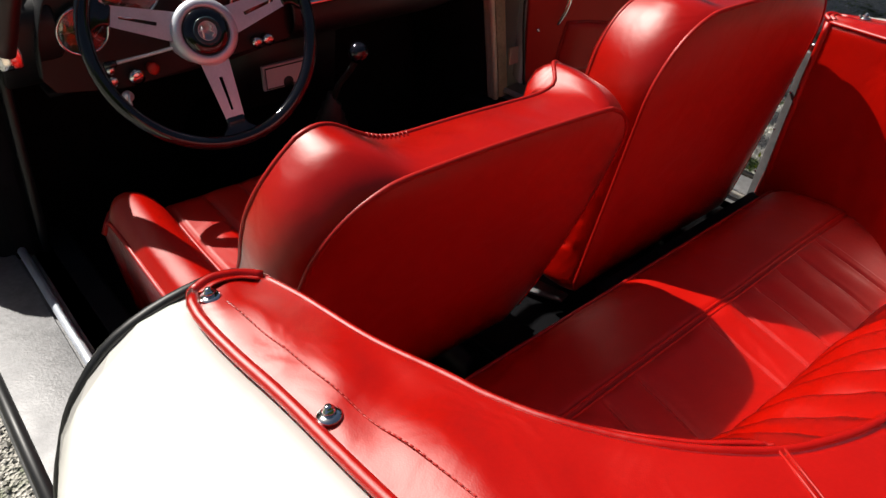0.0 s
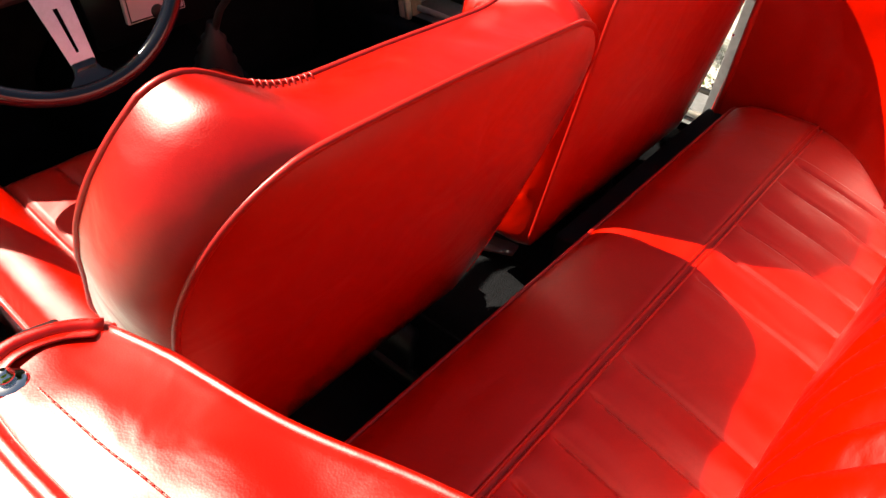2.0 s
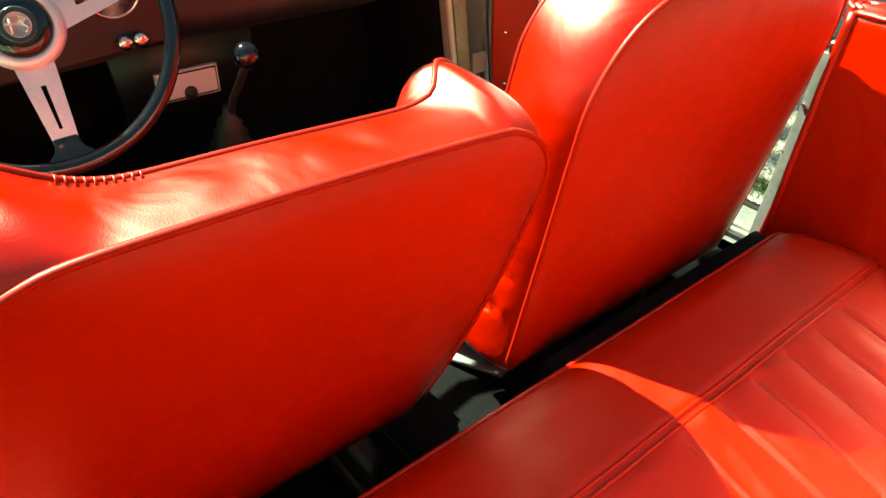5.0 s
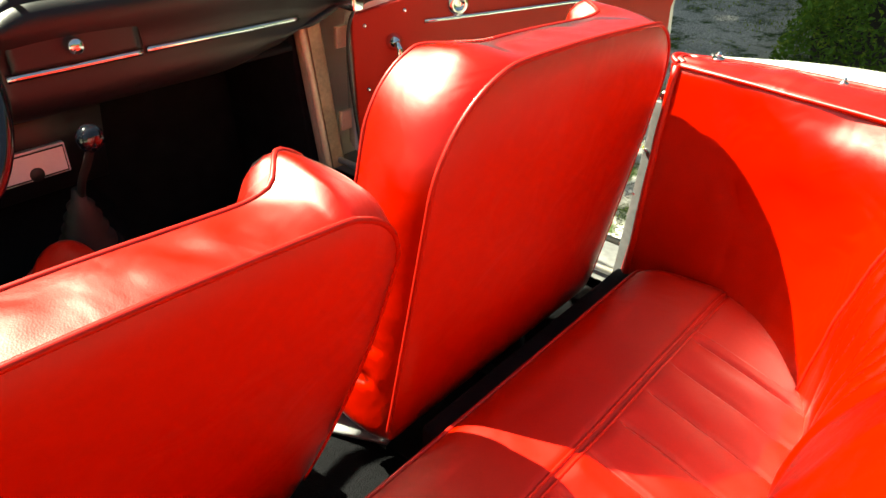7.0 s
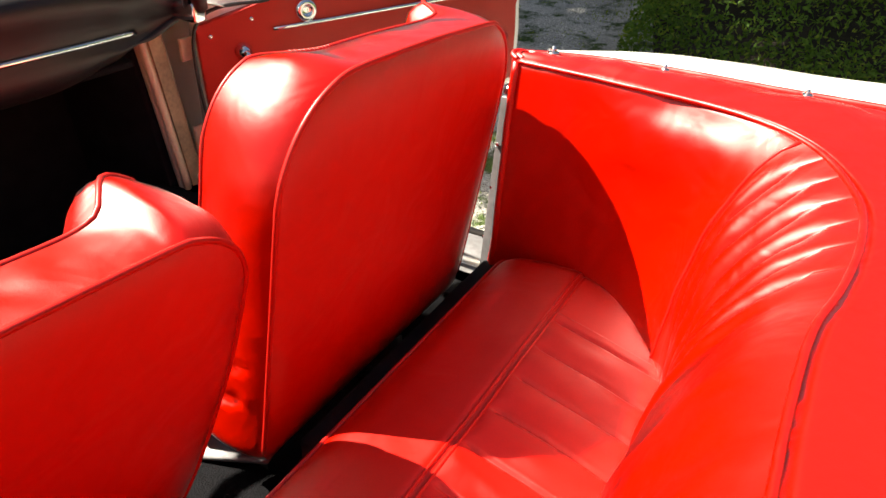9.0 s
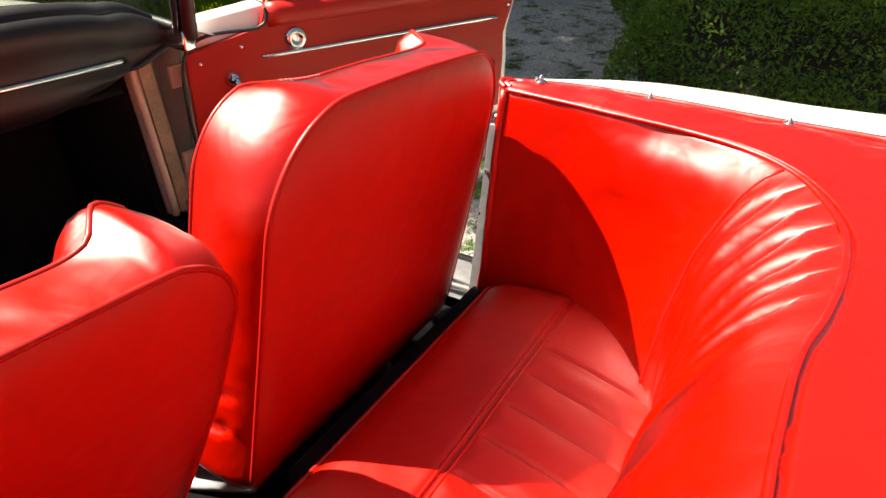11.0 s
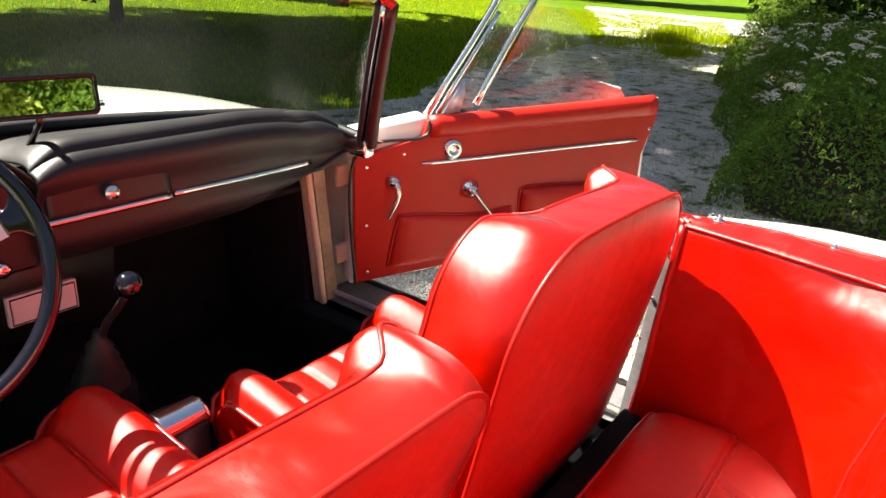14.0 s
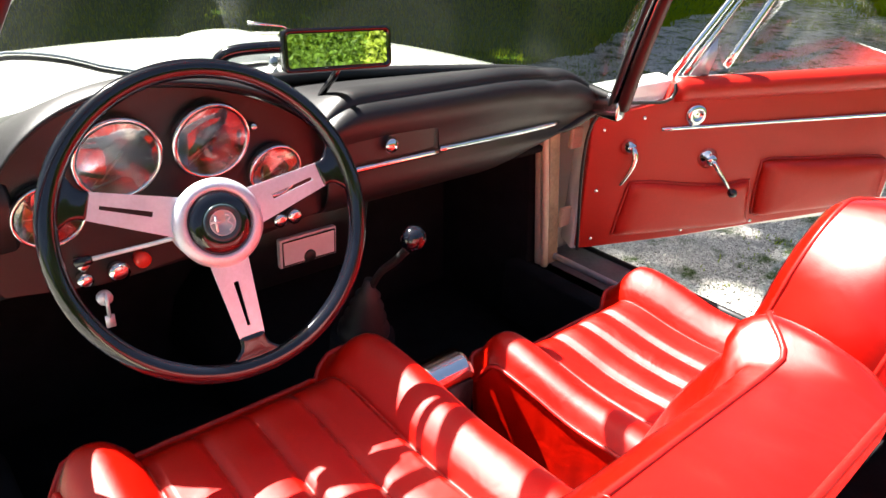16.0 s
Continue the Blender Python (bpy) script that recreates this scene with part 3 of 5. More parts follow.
SIDE = [(0.770, 0.028, 0.60), (0.79, -0.1, 0.6), (0.80, -0.3, 0.6), (0.795, -0.6, 0.6), (0.78, -1.0, 0.58), (0.71, -1.6, 0.5), (0.45, -1.85, 0.45), (0, -1.9, 0.45)]
LOW = [(0.765, 0.028, 0.36), (0.77, -0.1, 0.34), (0.78, -0.3, 0.33), (0.78, -0.6, 0.33), (0.77, -1.0, 0.33), (0.68, -1.55, 0.33), (0.43, -1.8, 0.33), (0, -1.85, 0.33)]
lip = [p + Vector((0.0, 0.0, -0.004)) for p in outer]
lip[0], lip[-1] = Vector((0.610, 0.028, 0.890)), settle((-0.610, 0.028, 0.890))
rings = [lip] + [[settle(p) for p in glide(both(c), N_RIM)] for c in (SHOULDER, HIP, FLANK, SIDE, LOW)]
columns = [glide([ring[i] for ring in rings], 22) for i in range(N_RIM + 1)]
refine(part("rear_body", loft(columns, closed=False), white_paint, car, "glossy cream-white rear body and tail"), thick=0.004)

# black sealing strip on the shut edge of each wing, and the jamb behind it
for s in (1, -1):
    edge = [(s * x, 0.030, z) for x, z in (((0.579, 0.890), (0.600, 0.894), (0.636, 0.891)) if s < 0 else ()) + ((0.667, 0.883), (0.693, 0.870), (0.715, 0.848), (0.733, 0.823), (0.747, 0.790), (0.757, 0.762), (0.765, 0.72), (0.770, 0.58), (0.762, 0.40))]
    part("sealing_strip", tube([settle(p) for p in glide(edge, 40)], 0.0052, 8), rubber, car, "black rubber sealing strip on the wing's shut edge")
    jamb = [(s * x, y, z) for x, y, z in ((0.60, 0.03, 0.880), (0.66, 0.026, 0.872), (0.715, 0.026, 0.832), (0.748, 0.026, 0.74), (0.775, 0.034, 0.45), (0.66, 0.07, 0.44), (0.60, 0.05, 0.44))]
    refine(part("door_jamb", slab(jamb, None, (0, -0.03, 0)), cream_jamb, car, "cream-painted door jamb"), bevel=0.004)
    strip = [(s * 0.592, 0.072, 0.822), (s * 0.592, 0.076, 0.77), (s * 0.590, 0.080, 0.70), (s * 0.584, 0.085, 0.60), (s * 0.577, 0.090, 0.50)]
    bm = loft([[(x, y + 0.004, z), (x + s * 0.020, y - 0.004, z), (x + s * 0.020, y - 0.035, z), (x, y - 0.035, z)] for x, y, z in glide(strip, 14)])
    refine(part("jamb_strip", bm, scuffed, car, "bare metal strip along the door opening"), bevel=0.002)
    flap = [(s * 0.586, 0.066, 0.500), (s * 0.588, 0.064, 0.56), (s * 0.590, 0.060, 0.63), (s * 0.590, 0.055, 0.70)]
    part("trim_fold", tube(glide(flap, 12), [0.017 - 0.0012 * k for k in range(13)], 10), leather_soft, car, "red leather folded round the opening's edge")
    # catch at the strip's top
    part("striker", turned([(0.009, 0), (0.011, 0.004), (0.008, 0.012), (0.0, 0.014)], facing((s * 0.600, 0.066, 0.828), (-s * 0.5, -0.6, 0.6)), 16), chrome, car, "small chrome door striker")
    for z in (0.74, 0.66, 0.56):
        part("screw", turned([(0.004, 0), (0.0035, 0.002), (0, 0.0025)], facing((s * 0.590, 0.076 + 0.09 * (0.74 - z), z), (-s, 0, 0)), 8), chrome, car)
    # sill with a scuffed tread plate between two rubber edges
    refine(part("sill", box(s * 0.69, 0.50, 0.40, 0.20, 0.90, 0.08), scuffed, car, "dull metal sill below the door opening"), bevel=0.012)
    refine(part("tread_plate", box(s * 0.715, 0.50, 0.443, 0.105, 0.82, 0.004), scuffed, car, "scuffed aluminium sill tread plate"), bevel=0.0012)
    part("sill_edge", tube([(s * 0.776, 0.06, 0.444), (s * 0.776, 0.94, 0.444)], 0.010, 8), rubber, car, "black rubber sill edge")
    part("sill_rail", tube([(s * 0.652, 0.10, 0.456), (s * 0.652, 0.94, 0.456)], 0.008, 8), brushed, car, "bare metal rail along the sill")
    refine(part("sill_inner", box(s * 0.60, 0.5, 0.36, 0.09, 0.95, 0.16), carpet, car, "black carpet on the sill's inner side"), bevel=0.01)

# floor, tunnel, bulkheads
refine(part("floor_pan", box(0, 0.45, 0.235, 1.34, 1.75, 0.03), carpet, car, "black carpeted floor"), bevel=0.005)
hump = [(-0.13, 0.25), (-0.115, 0.35), (-0.085, 0.405), (-0.03, 0.422), (0.03, 0.422), (0.085, 0.405), (0.115, 0.35), (0.13, 0.25)]
refine(part("heel_board", box(0.335, 0.061, 0.40, 0.53, 0.052, 0.24), carpet, car, "black carpeted heel board below the bench"), bevel=0.008)
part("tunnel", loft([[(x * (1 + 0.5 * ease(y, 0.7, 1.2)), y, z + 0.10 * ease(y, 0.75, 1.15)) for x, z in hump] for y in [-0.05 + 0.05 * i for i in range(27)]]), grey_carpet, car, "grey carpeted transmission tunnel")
part("seat_plate", slab([(0.020, 0.285, 0.424), (0.075, 0.305, 0.424), (0.104, 0.165, 0.424), (0.080, 0.160, 0.424)], None, (0, 0, 0.006)), scuffed, car, "dull grey plate on the tunnel beside the seat")
for x in (-0.098, 0.098):
    part("tunnel_seam", tube([(x, y, 0.4005) for y in (-0.04, 0.15, 0.35, 0.6)], 0.0025, 6), carpet, car, "bound carpet seam")
refine(part("front_bulkhead", box(0, 1.27, 0.52, 1.36, 0.04, 0.56), carpet, car, "black front bulkhead"), bevel=0.005)
refine(part("rear_bulkhead", box(0, -0.50, 0.50, 1.2, 0.03, 0.62), carpet, car, "black rear bulkhead"), bevel=0.005)
for s in (1, -1):
    refine(part("kick_panel", slab([(s * 0.606, 0.921, 0.24), (s * 0.606, 1.28, 0.24), (s * 0.566, 1.28, 0.86), (s * 0.566, 0.951, 0.86)], None, (s * 0.03, 0, 0)), carpet, car, "black footwell side panel"), bevel=0.005)
    # hinge pillar
    post = [(s * x, y, 0.40) for x, y in ((0.61, 0.90), (0.66, 0.895), (0.70, 0.93), (0.735, 0.985), (0.735, 1.10), (0.70, 1.10), (0.64, 0.925), (0.61, 0.92))]
    lean = [[Vector(p) + Vector((-s * 0.036 * k, 0.028 * k, 0.43 * k)) for p in post] for k in (0, 1)]
    refine(part("hinge_pillar", loft(lean), cream_jamb if s > 0 else carpet, car, "cream-painted hinge pillar with worn paint" if s > 0 else "hinge pillar in black trim"), bevel=0.006)
    # thin plate whose dark colour stands for the shade in the pillar's recess
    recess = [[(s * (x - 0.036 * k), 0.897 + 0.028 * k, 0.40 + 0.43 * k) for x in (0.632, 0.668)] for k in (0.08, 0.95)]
    refine(part("pillar_channel", slab([recess[0][0], recess[0][1], recess[1][1], recess[1][0]], None, (0, -0.006, 0)), jamb_shadow if s > 0 else carpet, car, "channel plate on the pillar, coloured as a shaded recess"), bevel=0.002)
    for z in (0.545, 0.75):
        hm = box(s * 0.705, 0.915, z, 0.055, 0.012, 0.05)
        join(hm, tube([(s * 0.733, 0.905, z - 0.03), (s * 0.733, 0.905, z + 0.03)], 0.008, 8))
        refine(part("hinge", hm, cream_jamb, car, "painted door hinge"), bevel=0.003)
    seal = [(s * 0.612, 0.893, 0.44), (s * 0.596, 0.903, 0.62), (s * 0.578, 0.918, 0.81)]
    part("pillar_seal", tube(glide(seal, 10), 0.009, 8), cream_jamb if s > 0 else rubber, car, "door seal on the hinge pillar")


# front body: scuttle, bonnet with its air scoop, front wings
def bonnet(u, v):
    """Scuttle and bonnet, tapering to a rounded nose."""
    k = 1 - 0.10 * ease(v, 0.3, 0.8) - 0.22 * ease(v, 0.75, 1.0)
    x = 0.80 * (2 * u - 1) * k
    y = 0.98 + 1.72 * v + 0.10 * (1 - min(1, abs(x) / 0.55)) * (1 - v) - 0.22 * abs(2 * u - 1) ** 2 * ease(v, 0.55, 1.0)
    crown = 0.928 - 0.09 * abs(2 * u - 1) ** 3.2
    return (x, y, crown - 0.023 * (v / 0.36) ** 3 * (1 - 0.45 * ease(v, 0.5, 1.0)) - 0.16 * ease(v, 0.88, 1.0) ** 2)


refine(part("bonnet", sheet(56, 40, bonnet), white_paint, car, "glossy cream-white bonnet"), levels=1, thick=0.004)
scoop = []
for i in range(13):
    y = 1.19 + 0.026 * i
    rise = 0.062 * (1 - ease(y, 1.30, 1.50)) * ease(y, 1.17, 1.24)
    scoop.append([(0.094 * math.cos(a) * (1.0 - 0.35 * ease(y, 1.25, 1.5)), y, 0.922 - 0.10 * max(0, (y - 1.3)) ** 1.6 + rise * max(0, math.sin(a)) ** 0.38) for a in [math.pi * k / 16 for k in range(17)]])
refine(part("air_scoop", loft(scoop, closed=False), white_paint, car, "cream-white air scoop on the bonnet"), levels=1, thick=0.003)
for s in (1, -1):
    side = [[(s * x, y, z) for x, z in ((0.66, 0.862 - 0.05 * t), (0.745, 0.84 - 0.06 * t), (0.785, 0.80 - 0.06 * t), (0.795, 0.62), (0.775, 0.36))] for y, t in ((0.93, 0), (1.1, 0.05), (1.4, 0.15), (1.8, 0.5), (2.1, 0.95))]
    for y, k, t in ((2.3, 0.92, 1.4), (2.45, 0.80, 2.0), (2.55, 0.62, 2.6)):
        side.append([(s * x * k, y, z) for x, z in ((0.66, 0.862 - 0.05 * t), (0.745, 0.84 - 0.06 * t), (0.785, 0.80 - 0.07 * t), (0.795, 0.60), (0.775, 0.36))])
    side.append([(s * x, 2.68, z) for x, z in ((0.0, 0.66), (0.0, 0.62), (0.0, 0.58), (0.0, 0.48), (0.0, 0.36))])
    refine(part("front_wing", loft(side, closed=False), white_paint, car, "glossy cream-white front wing"), levels=1, thick=0.004)
    cowl = [[(s * x, y, z) for x, z in ((0.55, 0.888), (0.62, 0.880), (0.69, 0.868), (0.745, 0.845))] for y in (0.80, 0.86, 0.92, 1.0)]
    refine(part("scuttle_corner", loft(cowl, closed=False), white_paint, car, "cream-white scuttle corner at the windscreen's foot"), levels=1, thick=0.006)
for s in (1, -1):
    for y in (1.75, -0.95):
        w = facing((s * 0.67, y, 0.31), (s, 0, 0))
        wheel = part("road_wheel", turned([(0.10, -0.08), (0.20, -0.08), (0.20, 0.05), (0.13, 0.07), (0.05, 0.055), (0, 0.06)], w, 32), brushed, car, "road wheel")
        part("tyre", turned([(0.205, -0.085), (0.29, -0.08), (0.31, -0.04), (0.31, 0.04), (0.29, 0.075), (0.205, 0.07)], w, 40), rubber, wheel, "black tyre")

# ---- red trim round the rear of the cockpit ----
trim = thing("rear_cockpit_trim", "red leather trim rail around the rear cockpit", "trim")
mid = [a.lerp(b, 0.5) + Vector((0, 0, 0.010)) for a, b in zip(inner, outer)]
near = [a.lerp(b, 0.16) + Vector((0, 0, 0.0045)) for a, b in zip(inner, outer)]
far = [a.lerp(b, 0.84) + Vector((0, 0, 0.007)) for a, b in zip(inner, outer)]


def rumple(ring, k):
    return [p + Vector((0, 0, 0.0078 * noise.noise((p.x * 8, p.y * 8, k)) + 0.0058 * noise.noise((p.x * 24, p.y * 24, k)))) for p in ring]


deck = loft([outer, rumple(far, 1), rumple([a.lerp(b, 0.5) for a, b in zip(far, mid)], 1), rumple(mid, 1), rumple([a.lerp(b, 0.5) for a, b in zip(near, mid)], 1), [a.lerp(b, 0.4) for a, b in zip(near, rumple(near, 1))],
             [p + Vector((0, 0, 0.0042)) for p in inner]], closed=False)
refine(part("cover", deck, leather_soft, trim, "creased red leather cover"), levels=1, thick=0.003)
part("outer_bead", tube([p + Vector((0, 0, 0.003)) for p in outer], 0.0052, 8), leather_soft, trim, "rolled red leather edge")
part("inner_piping", tube([p + Vector((0, 0, 0.0008)) for p in inner], 0.0038, 8), leather_soft, trim, "red leather piping")
seam = [p + Vector((0, 0, 0.0008)) for p in rumple([a.lerp(b, 0.5) for a, b in zip(far, mid)], 1)][3:-2]
part("seam", tube(seam, 0.0006, 5), leather_soft, trim, "folded seam")
k = min(range(N_RIM), key=lambda i: (inner[i] - Vector((-0.386, -0.372, 0.882))).length)
for s in (-0.5, 0.5):
    across = [far[k], mid[k], near[k], inner[k]]
    part("cross_seam", tube(glide([p + Vector((0.005 * s, 0, 0.003)) for p in across], 12), 0.0011, 6), leather_piping, trim, "stitched cross seam")
threads = bmesh.new()
run = glide([p + Vector((0, 0, 0.0006)) for p in seam], 900)
for p, q in zip(run[::2], run[1::2]):
    join(threads, tube([p, q], 0.0005, 4))
tagged(part("stitching", threads, stitch_thread, trim), "row of red stitches", kind="stuff")
for s, a, b, y in ((1, inner[0], outer[0], 0.012), (-1, inner[-1], outer[-1], 0.008)):
    nose = glide([b, b.lerp(a, 0.3) + Vector((0, y, 0.003)), b.lerp(a, 0.7) + Vector((0, y, 0.002)), a], 12)
    cap = loft([[p.lerp(a.lerp(b, 0.5), 0.25) + Vector((0, -0.01, 0.009)) for p in nose], [p + Vector((0, 0, 0.004)) for p in nose], [p + Vector((0, 0.003, -0.006)) for p in nose], [p + Vector((0, 0.0, -0.03)) for p in nose]], closed=False)
    refine(part("end_cap", cap, leather_soft, trim, "red leather folded over the rail's end"), levels=1, thick=0.003)
    part("end_bead", tube([p + Vector((0, 0, 0.004)) for p in nose], 0.0044, 8), leather_soft, trim, "rolled red leather edge")



def fastener(place, tilt):
    t = thing("tonneau_stud", "chrome tonneau fastener stud on the red trim", "fastener", place, group="tonneau studs")
    t.rotation_euler = tilt
    part("washer", turned([(0.013, -0.002), (0.0135, 0.0), (0.012, 0.0018), (0.006, 0.0035)], sides=20), chrome, t)
    part("post", turned([(0.0062, 0.002), (0.0056, 0.005), (0.0070, 0.0065), (0.0072, 0.0085), (0.0046, 0.0100), (0.0043, 0.0125), (0.003, 0.0137), (0, 0.0142)], sides=18), chrome, t)
    return t


first = fastener((0.613, 0.002, 0.897), (0, 0.05, 0))
first.scale = (0.72, 0.72, 0.72)
for x, y, z in ((-0.614, -0.007, 0.9), (0.618, -0.165, 0.897), (-0.608, -0.172, 0.902), (0.618, -0.352, 0.894), (-0.612, -0.352, 0.902), (0.600, -0.55, 0.899), (-0.600, -0.55, 0.899)):
    copy_thing(first, Matrix.Translation((x, y, z)) @ pose(0, 0, 0, 0, 3 if x > 0 else -3, 40 * y * 10) @ Matrix.Scale(0.74 if x > 0 else 0.93, 4))

# side panels and rear backrest hang from the rail
FOOT = [(0.580, 0.072, 0.46), (0.566, 0.025, 0.52), (0.546, -0.03, 0.55), (0.524, -0.095, 0.56), (0.488, -0.16, 0.56), (0.450, -0.215, 0.56), (0.412, -0.262, 0.557), (0.372, -0.292, 0.555), (0.30, -0.302, 0.55),
        (0.2, -0.303, 0.548), (0.097, -0.303, 0.546), (0, -0.303, 0.546)]
foot = [p - Vector((0, 0, 0.030)) for p in glide(both(FOOT), N_RIM)]
CUT = 40


def wall(i, v):
    """The inner lining between rail and seat: i runs along the rail, v is 0 at the rail and 1 at the seat."""
    k = int(min(i, N_RIM - 1))
    s = i / N_RIM
    a = inner[k].lerp(inner[k + 1], i - k) + Vector((0, 0, 0.0005))
    b = foot[k].lerp(foot[k + 1], i - k)
    p = a.lerp(b, v)
    e = min(i, N_RIM - i)
    back = ease(e, CUT - 12, CUT + 6)
    swell = math.sin(math.pi * min(1, v) ** 0.7)
    p.y += back * (0.050 * swell + 0.005 * ease(v, 0.0, 0.05))
    p.x *= 1 - (1 - back) * (0.016 - 0.030 * ease(e, 2, 24)) * math.sin(math.pi * min(1, v) ** 0.7)
    if e > CUT and e < 70:
        flute = abs(math.sin(math.pi * (e - CUT) / 4.2)) ** 0.55 - 0.55
        p += Vector((-0.5 if p.x > 0 else 0.5, 1, 0.2)).normalized() * (0.021 * flute * ease(v, 0.0, 0.14) * (1 - 0.9 * ease(v, 0.40, 0.90)) * ease(e, CUT, CUT + 4) * ease(70 - e, 0, 4))
    p.x -= (1 - back) * 0.020 * ease(v, 0.0, 0.13) * (1 - ease(v, 0.16, 0.60)) * ease(e, 10, 26) * (1 if p.x > 0 else -1)
    fold = 0.0035 * noise.noise((p.x * 10, p.y * 10, p.z * 12)) + 0.0018 * noise.noise((p.x * 30, p.y * 30, p.z * 22))
    p.y += fold * (0.4 + back)
    p.x -= fold * (1 - back) * (1 if p.x > 0 else -1)
    return p


for name, a, b, label in (("side_panel", 0, CUT, "red leather side panel"), ("side_panel", N_RIM - CUT, N_RIM, "red leather side panel")):
    bm = loft([[wall(i, v / 24) for i in range(a, b + 1)] for v in range(25)], closed=False)
    refine(part(name, bm, leather_soft, trim, label), levels=1, thick=0.006)
    k = 0 if a == 0 else N_RIM
    part("front_edge", tube([wall(k, v / 24) for v in range(25)], 0.006, 8), leather_soft, trim, "bound red leather front edge")
bench = thing("rear_bench", "pleated red leather rear bench seat with a fluted backrest", "bench seat")
part("backrest", loft([[wall(CUT + q / 5, v / 26) + Vector((0, 0.002, 0)) for q in range((N_RIM - 2 * CUT) * 5 + 1)] for v in range(27)], closed=False), leather_soft, bench, "red leather backrest with stitched flutes")
for i in (CUT, N_RIM - CUT):
    part("corner_seam", tube([wall(i, v / 28) + Vector((0, 0.003, 0)) for v in range(29)], 0.0025, 6), leather_piping, bench, "stitched corner seam")

# ---- rear bench ----
PLEATS = [0.046 + 0.0672 * k for k in range(6)] + [-0.126 - 0.0672 * k for k in range(6)]


SEAM_Y = 0.118


def bench_top(u, v):
    x = -0.575 + 1.15 * u
    # v runs from the front's foot over the edge to the back
    if v < 0.22:
        t = v / 0.22
        y, z = 0.024 + 0.012 * math.sin(math.pi * t * 0.5), 0.40 + 0.137 * t
    elif v < 0.36:
        t = (v - 0.22) / 0.14
        a = t * math.pi / 2
        y, z = 0.036 - 0.066 * (1 - math.cos(a)), 0.537 + 0.056 * math.sin(a)
    else:
        t = (v - 0.36) / 0.64
        y = -0.030 - 0.311 * t
        z = 0.593 + 0.006 * math.sin(math.pi * min(1, t * 1.1)) - 0.235 * max(0, -y - SEAM_Y + 0.01)
        seam_d = abs(y + SEAM_Y)
        z -= 0.003 * max(0, 1 - seam_d / 0.010)
        if y < -SEAM_Y:
            depth = ease(-y, SEAM_Y + 0.004, SEAM_Y + 0.022)
            d = min(abs(x - p) for p in PLEATS)
            if -0.48 < x < 0.40:
                puff = 0.5 - 0.5 * math.cos(math.pi * min(1, d / 0.0336))
                z += depth * (0.0060 * min(1, d / 0.0055) ** 0.6 + 0.0042 * puff - 0.0075)
                z += depth * 0.0016 * noise.noise((x * 40, y * 16, 8))
            else:
                z -= 0.002
        z += 0.0022 * noise.noise((x * 12, y * 12, 3))
    z -= 0.060 * ease(abs(x), 0.47, 0.60) ** 2
    return (x, y, z)


part("cushion", sheet(560, 120, bench_top), leather_worn, bench, "red leather cushion with stitched pleats")
for s, d in ((-1, 0.0045), (1, 0.0045)):
    part("piping", tube([(x, -SEAM_Y + s * d, bench_top((x + 0.575) / 1.15, 0.36 + 0.64 * (SEAM_Y - 0.030 - s * d) / 0.311)[2] + 0.0003) for x in [-0.55 + 0.02 * i for i in range(56)]], 0.0023, 6), leather_worn, bench, "twin-piped seam")

part("edge_piping", tube([Vector(bench_top(u / 60, 0.285)) + Vector((0, 0.001, 0.001)) for u in range(2, 59)], 0.0030, 6), leather_piping, bench, "piped front edge")


# ---- front seats ----
def arch_line(half, foot, foot_z, top_z, rx, rz, tilt, n, flare=0.0):
    """An arched outline from bottom left over the top to bottom right, as points (x, 0, z); foot: half the width at the bottom."""
    right = [(foot * 0.86, foot_z), (foot * 0.985, foot_z + 0.006), (foot + (half - foot) * 0.45 - flare, foot_z + 0.08), (half - (half - foot) * 0.12 - flare * 0.5, (foot_z + top_z) / 2), (half, top_z - rz - 0.02)]
    right += [(half - rx + rx * math.cos(radians(q)), top_z - rz + rz * math.sin(radians(q))) for q in (8, 22, 38, 54, 70, 84)]
    right += [(half * 0.3, top_z + 0.002), (0.0, top_z + 0.003)]
    pts = [(x, 0, z) for x, z in right]
    pts = [(-x, y, z) for x, y, z in pts[:-1]] + pts[::-1]
    return glide([(x, y, z + tilt * x * ease(z, top_z - 0.2, top_z)) for x, y, z in pts], n)


